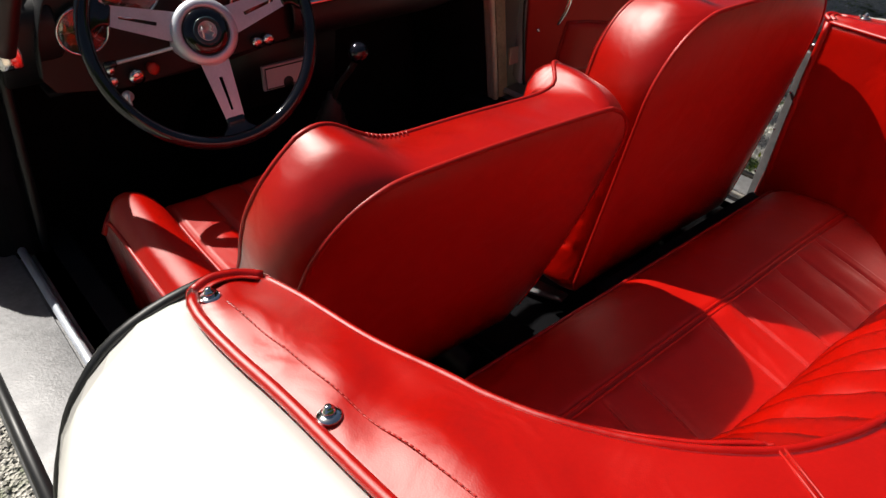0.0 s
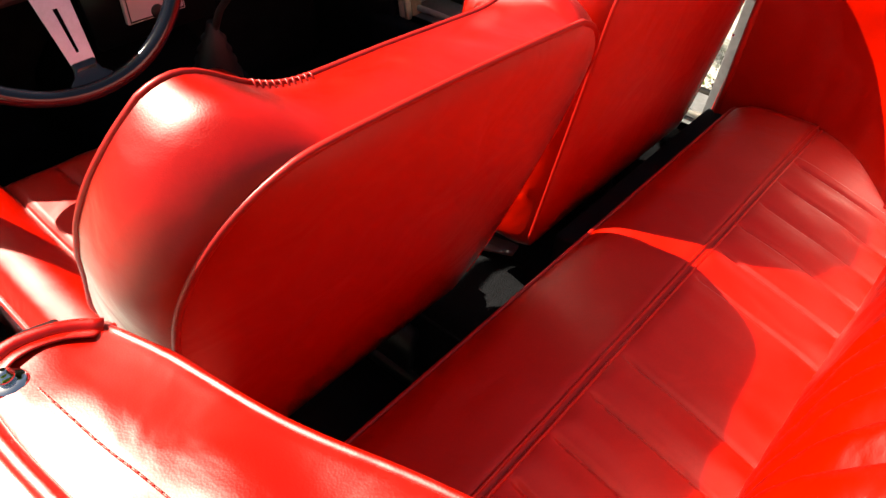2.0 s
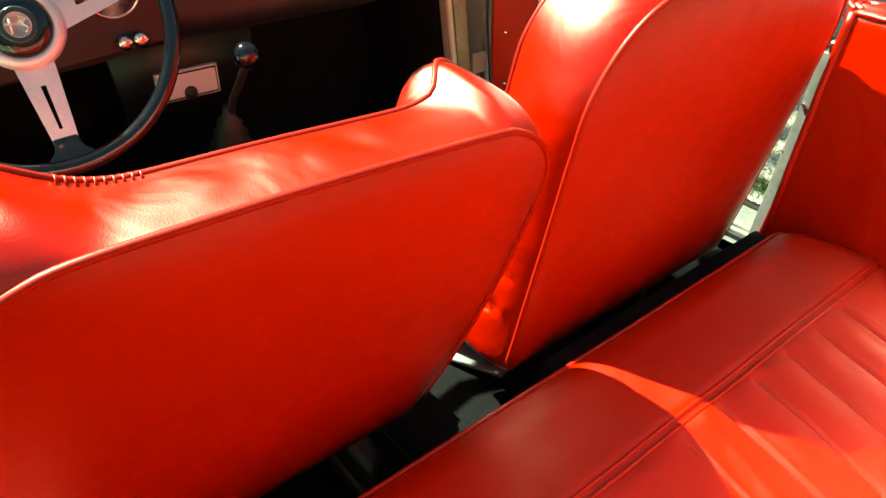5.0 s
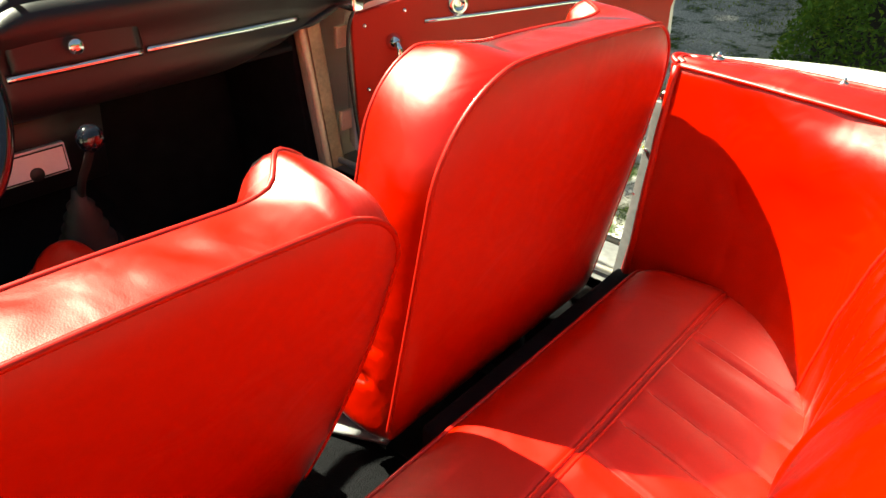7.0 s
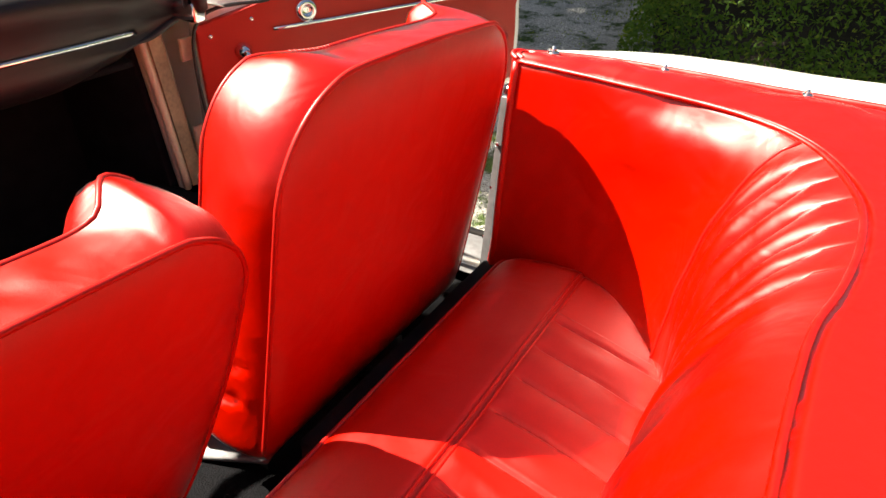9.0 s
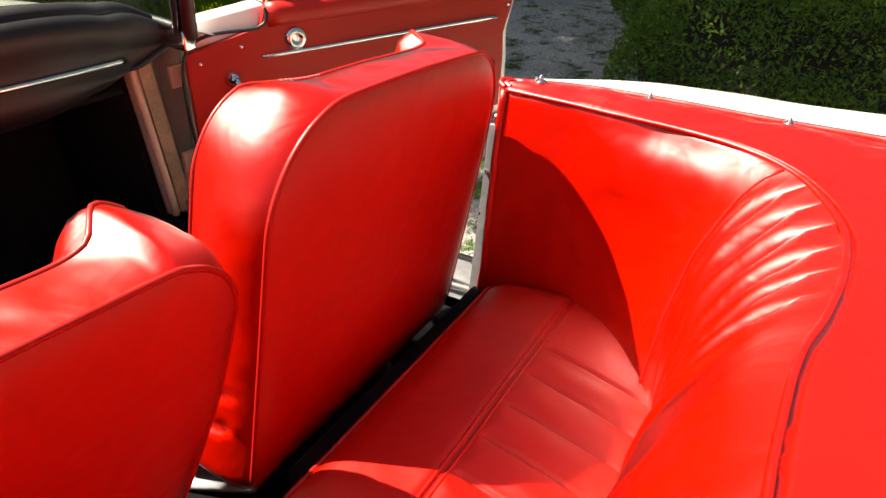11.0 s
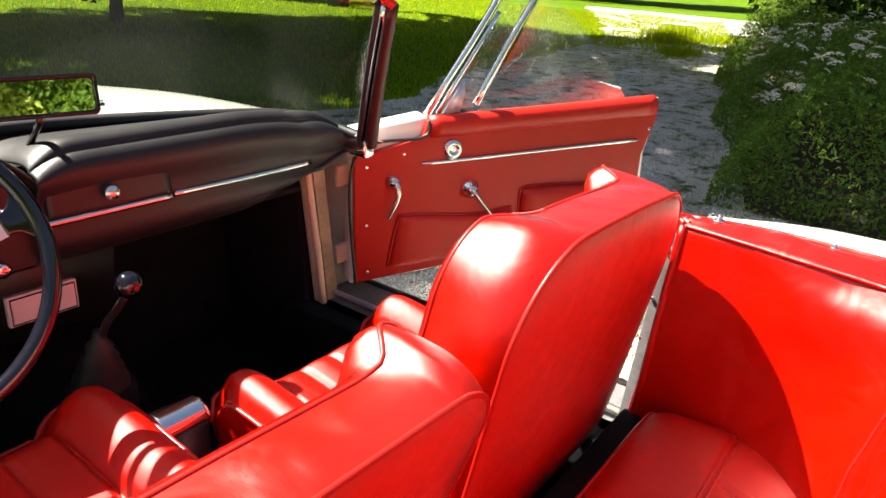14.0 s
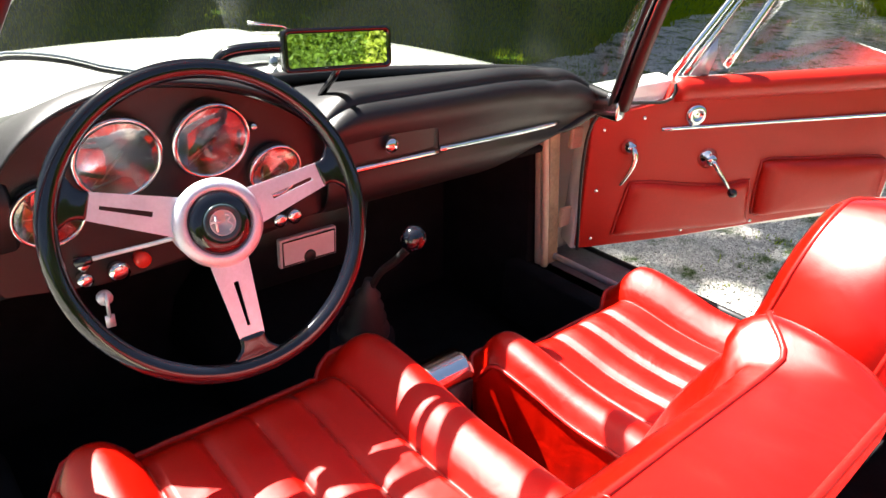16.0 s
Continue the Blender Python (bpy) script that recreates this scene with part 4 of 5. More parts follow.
def seat(name, label, cx, left, right, top_z, plane, tilt, shear, door_side, cushion_cx, cushion_half, cushion_front, cushion_back, cushion_z, front):
    """A bucket seat. left, right: half width, half width at the foot, foot's height, corner radii; plane: the rear panel's y at 0.9 m height, and its lean a metre."""
    t = thing(name, label, "car seat", (cx, 0.3, 0.26), group="front seats")
    off = Vector((-cx, -0.3, -0.26))
    y_mid, lean = plane
    n = 168

    def at(x, d, z):
        return Vector((cx + x + shear * (z - 0.9), y_mid + lean * (z - 0.9) + d, z)) + off

    def lopsided(left, right):
        """The left half of one outline and the right half of another."""
        return left[:n // 2] + right[n // 2:]

    half, foot_z = left[0], left[2]
    rear_c = lopsided(arch_line(left[0], left[1], left[2], top_z, left[3], left[4], tilt, n), arch_line(right[0], right[1], right[2], top_z, right[3], right[4], tilt, n))
    front_c = []
    wide_k, frx, frz, lift, centre_d, wing_d, ear_d, ear_lift, dip, low_d, waist, foot_k, swell_k = front
    for p in lopsided(arch_line(left[0] * wide_k, left[1] * foot_k, left[2] + 0.01, top_z - dip, frx, frz, tilt, n, waist), arch_line(right[0] * (1.0 if door_side > 0 else 1.04), right[1], right[2] + 0.02, top_z - dip, 0.055, 0.050, tilt, n, 0.012 if door_side > 0 else 0.0)):
        u = abs(p.x) / half
        upper = ease(p.z, top_z - 0.10, top_z - 0.01 - dip)
        if p.x < 0:
            d = centre_d + (wing_d - centre_d) * ease(u, 0.34, 0.68) + low_d * ease(top_z - p.z, 0.06, 0.32)
            rise = lift * math.exp(-((u - 0.74) / 0.20) ** 2)
        else:
            d = centre_d + (ear_d - centre_d) * ease(u, 0.62, 0.78) + 0.020 * ease(top_z - p.z, 0.0, 0.16) * ease(u, 0.7, 0.95)
            rise = ear_lift * math.exp(-((u - 0.76) / 0.13) ** 2)
        front_c.append(Vector((p.x, d, p.z + rise * upper)))
    R = [at(p.x, 0, p.z) for p in rear_c]
    F = [at(p.x, p.y, p.z) for p in front_c]
    mid_z = (foot_z + top_z) / 2

    def shrink(ring, k, d, depth=0.0):
        return [at(p.x * k, p.y * k + depth * (1 - k) + d, mid_z + (p.z - mid_z) * k) for p in ring]

    # rear panel, slightly domed
    part("rear_panel", loft([R, shrink(rear_c, 0.965, -0.004), shrink(rear_c, 0.90, -0.008), shrink(rear_c, 0.75, -0.012), shrink(rear_c, 0.45, -0.015), shrink(rear_c, 0.15, -0.016), shrink(rear_c, 0.0008, -0.016)], cap=False),
         leather, t, "plain red leather rear panel of the backrest")
    # gusset between the two pipings
    gusset = []
    for k in range(19):
        q = k / 18
        ring = []
        for a, b in zip(rear_c, front_c):
            x, z, d = a.x + (b.x - a.x) * q, a.z + (b.z - a.z) * q, b.y * q
            wide = ease(b.y, centre_d + 0.005, wing_d) * (1 if b.x < 0 else 0.3 if door_side > 0 else 0.8)
            low = ease(top_z - z, 0.06, 0.20) * (swell_k - 1 if b.x < 0 else 0)
            swell = (0.004 + 0.011 * wide * (1 + low)) * math.sin(math.pi * q ** (1 - 0.15 * wide)) ** 0.95 * (0.8 + 0.2 * ease(z, mid_z - 0.1, top_z - 0.05))
            out = Vector((x / half, 0, max(-0.2, (z - mid_z) / (top_z - mid_z)))).normalized() * swell
            ruck = 0.0024 * noise.noise((x * 16 + cx * 7, z * 16, d * 18)) + 0.0013 * noise.noise((x * 45, z * 45, d * 30))
            if door_side > 0 and b.x < 0:
                for zd, deep in ((0.655, 0.0050), (0.605, 0.0060)):
                    ruck -= deep * math.exp(-((z - zd - 0.03 * (0.5 - q)) / 0.008) ** 2) * ease(q, 0.1, 0.4) * ease(1 - q, 0.0, 0.2) * 2
            ring.append(at(x + out.x + ruck * 0.5 * (-1 if b.x < 0 and ruck < -0.004 else 1), d, z + out.z + ruck * math.sin(math.pi * q)))
        gusset.append(ring)
    part("gusset", loft(gusset, cap=False), leather, t, "red leather gusset round the backrest")
    # front face: padded wings, hollow middle
    face = [F] + [shrink(front_c, k, d, 0.105) for k, d in ((0.975, 0.010), (0.94, 0.016), (0.88, 0.014), (0.80, 0.002), (0.70, -0.006), (0.5, -0.008), (0.3, -0.008), (0.12, -0.008), (0.0008, -0.008))]
    part("front_face", loft(face, cap=False), leather_soft, t, "padded red leather front of the backrest")
    part("rear_piping", tube(R[6:-6], 0.0032, 8), leather_piping, t, "red piping")
    part("front_piping", tube(F, 0.0028, 8, closed=True), leather_piping, t, "red piping")

    gather = bmesh.new()
    row = glide([p for p, q in zip(F, front_c) if q.z > mid_z and -0.52 < q.x / half < -0.32], 9)
    for p in row:
        join(gather, tube([p + Vector((0, -0.009, 0.0005)), p + Vector((0.001, -0.004, 0.0036)), p + Vector((0, 0.003, 0.001))], 0.0010, 5))
    tagged(part("gather", gather, leather_piping, t), "gathered stitches on the piping", kind="stuff")

    # cushion: pleated middle between raised, rounded side bolsters
    y0, y1, zc, kx = cushion_back, cushion_front, cushion_z, cushion_cx
    half_c = cushion_half
    seam_x = half_c * 0.60

    def top(u, v):
        x = -half_c + 2 * half_c * u
        a = abs(x)
        bolster = math.sin(math.pi * min(1, (a - seam_x) / (half_c * 1.06 - seam_x))) ** 0.75 if a > seam_x else 0
        front = y1 + 0.024 * ease(a, seam_x - 0.02, seam_x + 0.04) - 0.030 * ease(a, half_c - 0.04, half_c) ** 2
        y = y0 + (front - y0) * v
        roll = ease(v, 0.76, 1.0)
        z = zc + 0.040 * bolster * (0.75 + 0.25 * ease(v, 0.2, 0.8)) - 0.010 * v * (1 - v) * 4 * (1 - bolster) + 0.012 * ease(v, 0.3, 0.8)
        z -= (0.050 + 0.020 * bolster) * roll ** 2.4
        d = min(a, abs(a - seam_x * 0.5))
        if a < seam_x:
            z += (0.0060 * min(1, d / 0.010) ** 0.7 + 0.0055 * math.sin(min(1, d / 0.035) * math.pi / 2) - 0.0075) * (1 - 0.95 * roll)
        z -= 0.007 * max(0, 1 - abs(a - seam_x) / 0.010)
        z += 0.0018 * noise.noise((x * 15 + cx * 5, y * 15, 0))
        z -= 0.012 * ease(a, half_c - 0.025, half_c) ** 2
        return Vector((kx + x, y, z)) + off

    part("cushion", sheet(220, 70, top), leather_worn, t, "red leather cushion with stitched pleats and raised bolsters")
    rim = [top(0, v / 30) for v in range(31)] + [top(u / 40, 1) for u in range(1, 41)] + [top(1, 1 - v / 30) for v in range(1, 31)]
    part("cushion_piping", tube(rim, 0.0040, 8), leather_piping, t, "red piping")
    skirt = []
    for k in range(9):
        q = k / 8
        skirt.append([Vector((p.x + (kx - cx - p.x) * 0.06 * q + 0.006 * noise.noise((p.y * 42, q * 1.5, cx)) * q, p.y - 0.02 * q + 0.006 * noise.noise((p.x * 40, q * 2, 7)) * q, p.z + (0.09 - p.z) * q)) for p in rim])
    part("skirt", loft(skirt, closed=False), leather_soft, t, "gathered red leather sides of the cushion")
    # runners and hinge brackets
    for s in (1, -1):
        part("runner", box(kx - cx + s * 0.18, 0.12, 0.02, 0.03, 0.52, 0.03), rubber, t, "black seat runner")
        part("riser", box(kx - cx + s * 0.18, 0.10, 0.075, 0.022, 0.42, 0.09), rubber, t, "black seat riser")
    return t


driver = seat("front_seat", "red leather driver's bucket seat with piped edges", -0.268, (0.248, 0.222, 0.515, 0.120, 0.120), (0.246, 0.168, 0.508, 0.090, 0.085), 0.925, (0.012, -0.30), -0.05, 0.0, -1,
              -0.300, 0.240, 0.708, 0.26, 0.592, (1.050, 0.072, 0.076, 0.036, 0.080, 0.092, 0.116, 0.024, 0.002, 0.095, 0.020, 0.935, 0.5))
passenger = seat("front_seat", "red leather passenger bucket seat beside the open door", 0.302, (0.2545, 0.258, 0.510, 0.120, 0.120), (0.240, 0.222, 0.506, 0.095, 0.108), 0.974, (0.045, -0.15), -0.05, 0.05, 1,
                 0.275, 0.226, 0.578, 0.26, 0.580, (0.955, 0.085, 0.085, 0.006, 0.088, 0.112, 0.132, 0.014, 0.006, 0.010, 0.0, 1.0, 1.0))

# ---- open passenger door ----
door = thing("door_1", "open car door with red vinyl trim and chrome handles", "car door", (0.711, 0.85, 0.0), kind="structure")
door.matrix_basis = Matrix(((0.872, 0.489, 0, 0.711), (-0.489, 0.872, 0, 0.85), (0, 0, 1, 0), (0, 0, 0, 1)))   # local x along the door, y out of the cabin
LINE = [(-0.022, 0.477), (-0.030, 0.806), (0.146, 0.852), (0.158, 0.893), (0.863, 0.938), (0.868, 0.880), (0.835, 0.775), (0.838, 0.700), (0.832, 0.570), (0.49, 0.530), (0.25, 0.500)]
refine(part("trim_panel", slab([(x, 0, z) for x, z in LINE], None, (0, 0.022, 0)), door_vinyl, door, "red vinyl door trim panel"), bevel=0.005)
SHELL = [(-0.030, 0.465), (-0.024, 0.866), (0.166, 0.899), (0.176, 0.886), (0.870, 0.922), (0.890, 0.880), (0.862, 0.78), (0.868, 0.70), (0.862, 0.545), (0.49, 0.512), (0.25, 0.485)]
refine(part("door_shell", slab([(x, 0.022, z) for x, z in SHELL], None, (0, 0.075, 0)), white_paint, door, "cream-white door shell"), bevel=0.008)
part("trim_seal", tube(glide([(x, -0.002, z) for x, z in LINE[:4]], 30), 0.0042, 8), rubber, door, "black rubber seal along the trim's forward edge")
# padded top roll of the trim
roll = glide([(0.165, -0.004, 0.884), (0.40, -0.006, 0.898), (0.65, -0.006, 0.914), (0.858, -0.004, 0.927)], 24)
part("top_roll", loft([[p + Vector((0, 0.020 + 0.026 * math.cos(a), 0.030 * math.sin(a) - 0.012)) for a in [math.tau * k / 14 for k in range(14)]] for p in roll]), door_vinyl, door, "padded red top roll")
part("trim_strip", loft([[(x, -0.006 - 0.003 * c, 0.785 + (x - 0.144) * 0.056 + 0.0045 * s2) for c, s2 in ((1, 0), (0.7, 0.7), (0, 1), (-1, 1), (-1, -1), (0, -1), (0.7, -0.7))] for x in [0.144 + 0.033 * i for i in range(21)]]), chrome, door, "thin chrome trim strip")
for x, z in ((0.001, 0.783), (0.010, 0.506), (0.097, 0.812), (0.005, 0.633), (0.255, 0.519), (0.45, 0.538), (0.844, 0.852)):
    part("screw", turned([(0.0052, 0), (0.0048, 0.002), (0.003, 0.0034), (0, 0.0036)], facing((x, 0.0, z), (0, -1, 0)), 12), chrome, door, "small chrome screw")


def on_door(x, z, y=0.0):
    return facing((x, y, z), (0, -1, 0))


lock = part("lock_rosette", turned([(0.027, 0), (0.027, 0.004), (0.022, 0.010), (0.015, 0.012), (0.012, 0.010), (0.010, 0.006), (0.004, 0.006), (0, 0.007)], on_door(0.228, 0.819), 32), chrome, door, "chrome lock rosette")
crank = part("window_crank", turned([(0.026, 0), (0.026, 0.003), (0.018, 0.010), (0.014, 0.020), (0.011, 0.026), (0, 0.028)], on_door(0.285, 0.711), 32), chrome, door, "chrome window crank")
part("arm", tube(glide([(0.285, -0.022, 0.711), (0.30, -0.032, 0.690), (0.322, -0.036, 0.663), (0.349, -0.034, 0.632)], 10), [0.007 - 0.0003 * i for i in range(11)], 10), chrome, crank, "chrome arm")
part("knob", turned([(0.006, 0), (0.011, 0.004), (0.012, 0.012), (0.008, 0.019), (0, 0.021)], on_door(0.349, 0.632, -0.030), 16), black_bake, crank, "black knob")
handle = part("door_handle", turned([(0.020, 0), (0.020, 0.004), (0.014, 0.012), (0.010, 0.022), (0, 0.024)], on_door(0.070, 0.743), 28), chrome, door, "chrome inner door handle")
part("lever", tube(glide([(0.070, -0.020, 0.745), (0.076, -0.030, 0.725), (0.068, -0.030, 0.690), (0.052, -0.024, 0.654)], 12), [0.0085 - 0.0004 * i for i in range(13)], 10), chrome, handle, "chrome lever")


def pocket(name, outline, swell, label):
    """A map pocket: a padded panel that bulges out of the trim, with a piped mouth."""
    c = Vector((sum(p[0] for p in outline) / len(outline), 0, sum(p[1] for p in outline) / len(outline)))
    loop = glide([(x, 0, z) for x, z in outline] + [(outline[0][0], 0, outline[0][1])], 56)[:-1]
    rings = []
    for k, d in ((1.0, 0.001), (0.975, 0.45), (0.92, 0.75), (0.75, 0.95), (0.4, 1.05), (0.05, 1.05)):
        rings.append([Vector((c.x + (p.x - c.x) * k, -swell * d, c.z + (p.z - c.z) * k)) for p in loop])
    ob = part(name, loft(rings), door_vinyl, door, label)
    part("pocket_piping", tube(loop, 0.0046, 6, closed=True), leather_piping, ob, "dark red piping")
    return ob


pocket("map_pocket", [(0.089, 0.652), (0.16, 0.652), (0.25, 0.643), (0.34, 0.640), (0.412, 0.650), (0.420, 0.64), (0.430, 0.56), (0.432, 0.535), (0.30, 0.527), (0.15, 0.518), (0.070, 0.515), (0.066, 0.525), (0.078, 0.60)], 0.017, "red map pocket with a piped mouth")
pocket("arm_pad", [(0.440, 0.700), (0.47, 0.706), (0.60, 0.706), (0.75, 0.708), (0.800, 0.702), (0.806, 0.68), (0.806, 0.60), (0.79, 0.585), (0.65, 0.572), (0.50, 0.560), (0.452, 0.556), (0.444, 0.58), (0.440, 0.65)], 0.032, "padded red arm rest panel")
# quarter light and glass
part("quarter_frame", tube([(0.165, 0.035, 0.90), (0.215, 0.034, 0.980), (0.275, 0.032, 1.075), (0.325, 0.030, 1.160), (0.338, 0.030, 1.186), (0.352, 0.030, 1.196), (0.43, 0.03, 1.200), (0.444, 0.03, 1.194), (0.432, 0.030, 1.168), (0.378, 0.032, 1.075), (0.318, 0.034, 0.960), (0.300, 0.034, 0.925)],
                           0.0095, 10), chrome, door, "chrome quarter-light frame")
part("quarter_inner", tube([(0.192, 0.026, 0.905), (0.24, 0.026, 0.985), (0.295, 0.025, 1.075), (0.340, 0.024, 1.150)], 0.0060, 8), chrome, door, "slim chrome bar of the quarter light")
part("pivot_bracket", slab([(0.205, 0.02, 0.905), (0.25, 0.02, 0.905), (0.262, 0.02, 0.955), (0.256, 0.02, 0.99), (0.238, 0.02, 0.965)], None, (0, 0.008, 0)), brushed, door, "cast quarter-light bracket")
quarter = part("quarter_glass", loft([[(0.19, 0.032, 0.91), (0.302, 0.034, 0.918)], [(0.340, 0.030, 1.185), (0.432, 0.030, 1.19)]], closed=False), pane_glass, door, "clear quarter-light glass")
glass = part("door_glass", loft([[(0.31, 0.040, 0.905), (0.55, 0.040, 0.92), (0.775, 0.040, 0.935)], [(0.40, 0.038, 1.07), (0.54, 0.038, 1.07), (0.660, 0.038, 1.07)], [(0.455, 0.036, 1.185), (0.48, 0.036, 1.19), (0.505, 0.036, 1.188)]], closed=False), pane_glass, door, "raised clear door glass")
for g in (quarter, glass):
    g.visible_shadow = False
    refine(g, thick=0.003)
part("glass_seal", tube([(0.30, 0.030, 0.902), (0.858, 0.030, 0.938)], 0.005, 8), rubber, door, "black glass seal")
part("door_edge", tube(glide([(0.878, 0.03, 0.935), (0.882, 0.03, 0.88), (0.850, 0.03, 0.775), (0.855, 0.03, 0.70), (0.848, 0.03, 0.555)], 20), 0.006, 8), white_paint, door, "cream door edge")

# ---- dashboard ----
dash = thing("dashboard", "black padded dashboard with round gauges and a chrome strip", "dashboard", (0.011, 0.020, -0.001))


def dash_line(x):
    """The padded roll's profile across the car on the passenger's side, as (y, z) pairs from the screen downwards."""
    t = ease(x, 0.30, 0.58)
    e = ease(x, 0.53, 0.61)
    drop = -0.02 * t - 0.028 * e
    back = 1.05 - 0.17 * (x / 0.55) ** 2 if x > 0 else 1.05
    fwd = 0.010 * t
    low = 1 - 0.62 * (1 - ease(x, -0.082, -0.01) ** 0.5)
    upper = [(back, 0.925), (0.93 - 0.05 * e, 0.938), (0.865, 0.955), (0.835, 0.963), (0.814, 0.963), (0.803, 0.957), (0.7985, 0.949), (0.7990, 0.945), (0.792, 0.945), (0.781, 0.939), (0.773, 0.925), (0.773, 0.907)]
    upper = [(y, 0.90 + (z - 0.90) * low + drop) for y, z in upper]
    return upper + [(0.788 + fwd, 0.880 + drop), (0.795 + fwd, 0.852 + drop * 0.3), (0.795 + fwd, 0.832 + drop * 0.2), (0.790, 0.815), (0.796, 0.786 + 0.05 * t), (0.820, 0.760 + 0.055 * t), (0.87, 0.750 + 0.05 * t), (0.97, 0.765)]


xs_d = [-0.075 + 0.0265 * i for i in range(26)]
rings = []
for x in xs_d:
    k = ease(x, 0.50, 0.61)
    line = dash_line(x)
    rings.append([(x, y + (0.762 - y) * (0.72 if y < 0.86 else 0.4) * k, z + (0.885 - z) * 0.62 * k - 0.006 * math.exp(-((x - 0.452) / 0.010) ** 2)) for y, z in line])
refine(part("crash_pad", loft(rings, closed=False), black_vinyl, dash, "black padded crash roll"), levels=1, thick=0.006)
part("chrome_strip", loft([[(x, y0, z0 + dz) for y0, dz in ((-0.0075 + yb, 0), (-0.005 + yb, 0.005), (yb, 0.006), (yb, -0.006), (-0.005 + yb, -0.005))] for x, yb, z0 in [(0.158 + 0.0167 * i, 0.795 + 0.010 * ease(0.158 + 0.0167 * i, 0.3, 0.58), 0.843 - 0.003 * i / 20) for i in range(21)]]),
     chrome, dash, "chrome strip")
glove = part("glovebox_lid", sheet(18, 8, lambda u, v: (-0.06 + 0.205 * u, 0.7895 - 0.002 * math.sin(math.pi * u), 0.850 + 0.050 * v)), black_vinyl, dash, "black glovebox lid")
refine(glove, thick=0.006)
gap = [(-0.06, 0.786, 0.852), (-0.06, 0.785, 0.901), (0.147, 0.785, 0.900), (0.150, 0.786, 0.850)]
part("lid_gap", tube(gap, 0.0016, 5), rubber, dash)
part("lid_strip", loft([[(x, 0.787 + a, 0.843 + b) for a, b in ((-0.0075, 0), (-0.005, 0.005), (0.004, 0.006), (0.004, -0.006), (-0.005, -0.005))] for x in [-0.07 + 0.0145 * i for i in range(16)]]), chrome, dash, "chrome strip on the glovebox lid")
part("glovebox_knob", turned([(0.005, 0), (0.006, 0.006), (0.012, 0.010), (0.0135, 0.016), (0.010, 0.021), (0, 0.0225)], facing((0.036, 0.788, 0.876), (0, -1, 0.05)), 24), chrome, dash, "round chrome knob")

# instrument cowl: face plate under an arch, with a padded hood
ARCH = [(-0.548, 0.80), (-0.540, 0.86), (-0.515, 0.920), (-0.478, 0.962), (-0.43, 0.990), (-0.365, 1.006), (-0.30, 1.006), (-0.225, 0.992), (-0.155, 0.966), (-0.10, 0.932), (-0.066, 0.895), (-0.055, 0.85)]
arch = glide([(x, 0, z) for x, z in ARCH], 48)
face_pts = [(p.x, 0.815, p.z - 0.006) for p in arch] + [(-0.055, 0.815, 0.775), (-0.20, 0.82, 0.752), (-0.42, 0.82, 0.745), (-0.53, 0.815, 0.765)]
part("instrument_panel", slab(face_pts, None, (0, 0.012, 0)), black_vinyl, dash, "black instrument panel", smooth=False)
hood = [[(p.x, 0.782 + 0.02 * abs(p.x + 0.31), p.z + 0.002) for p in arch], [(p.x, 0.776 + 0.02 * abs(p.x + 0.31), p.z + 0.008) for p in arch], [(p.x, 0.79, p.z + 0.014) for p in arch], [(p.x, 0.83, p.z + 0.012) for p in arch]]
for k, y in ((0.35, 0.90), (0.7, 0.98), (1.0, 1.05)):
    hood.append([(-0.31 + (p.x + 0.31) * (1 + 0.12 * k), y, p.z + 0.010 - (p.z - 0.915) * k * (1 if p.z > 0.915 else 0.2)) for p in arch])
hood = [[(p.x, 0.812, p.z - 0.004) for p in arch]] + hood
refine(part("instrument_hood", loft(hood, closed=False), black_vinyl, dash, "padded black hood over the gauges"), levels=1, thick=0.004)
# pad between hood and screen on the far left
left_pad = [[(x, y, z) for y, z in ((1.0, 0.925), (0.90, 0.930), (0.83, 0.925), (0.80, 0.905), (0.80, 0.86), (0.82, 0.80), (0.88, 0.76))] for x in (-0.60, -0.57, -0.54, -0.50)]
refine(part("left_pad", loft(left_pad, closed=False), black_vinyl, dash, "black crash roll beside the hood"), levels=1, thick=0.006)
part("lower_panel", slab([(-0.14, 0.955, 0.575), (0.11, 0.955, 0.575), (0.13, 0.955, 0.77), (-0.16, 0.955, 0.77)], None, (0, 0.02, 0)), black_vinyl, dash, "black lower centre panel")
part("under_shelf", slab([(-0.54, 0.84, 0.75), (0.50, 0.84, 0.765), (0.55, 1.20, 0.80), (-0.55, 1.20, 0.80)], None, (0, 0, 0.012)), carpet, dash, "black underside of the dashboard")


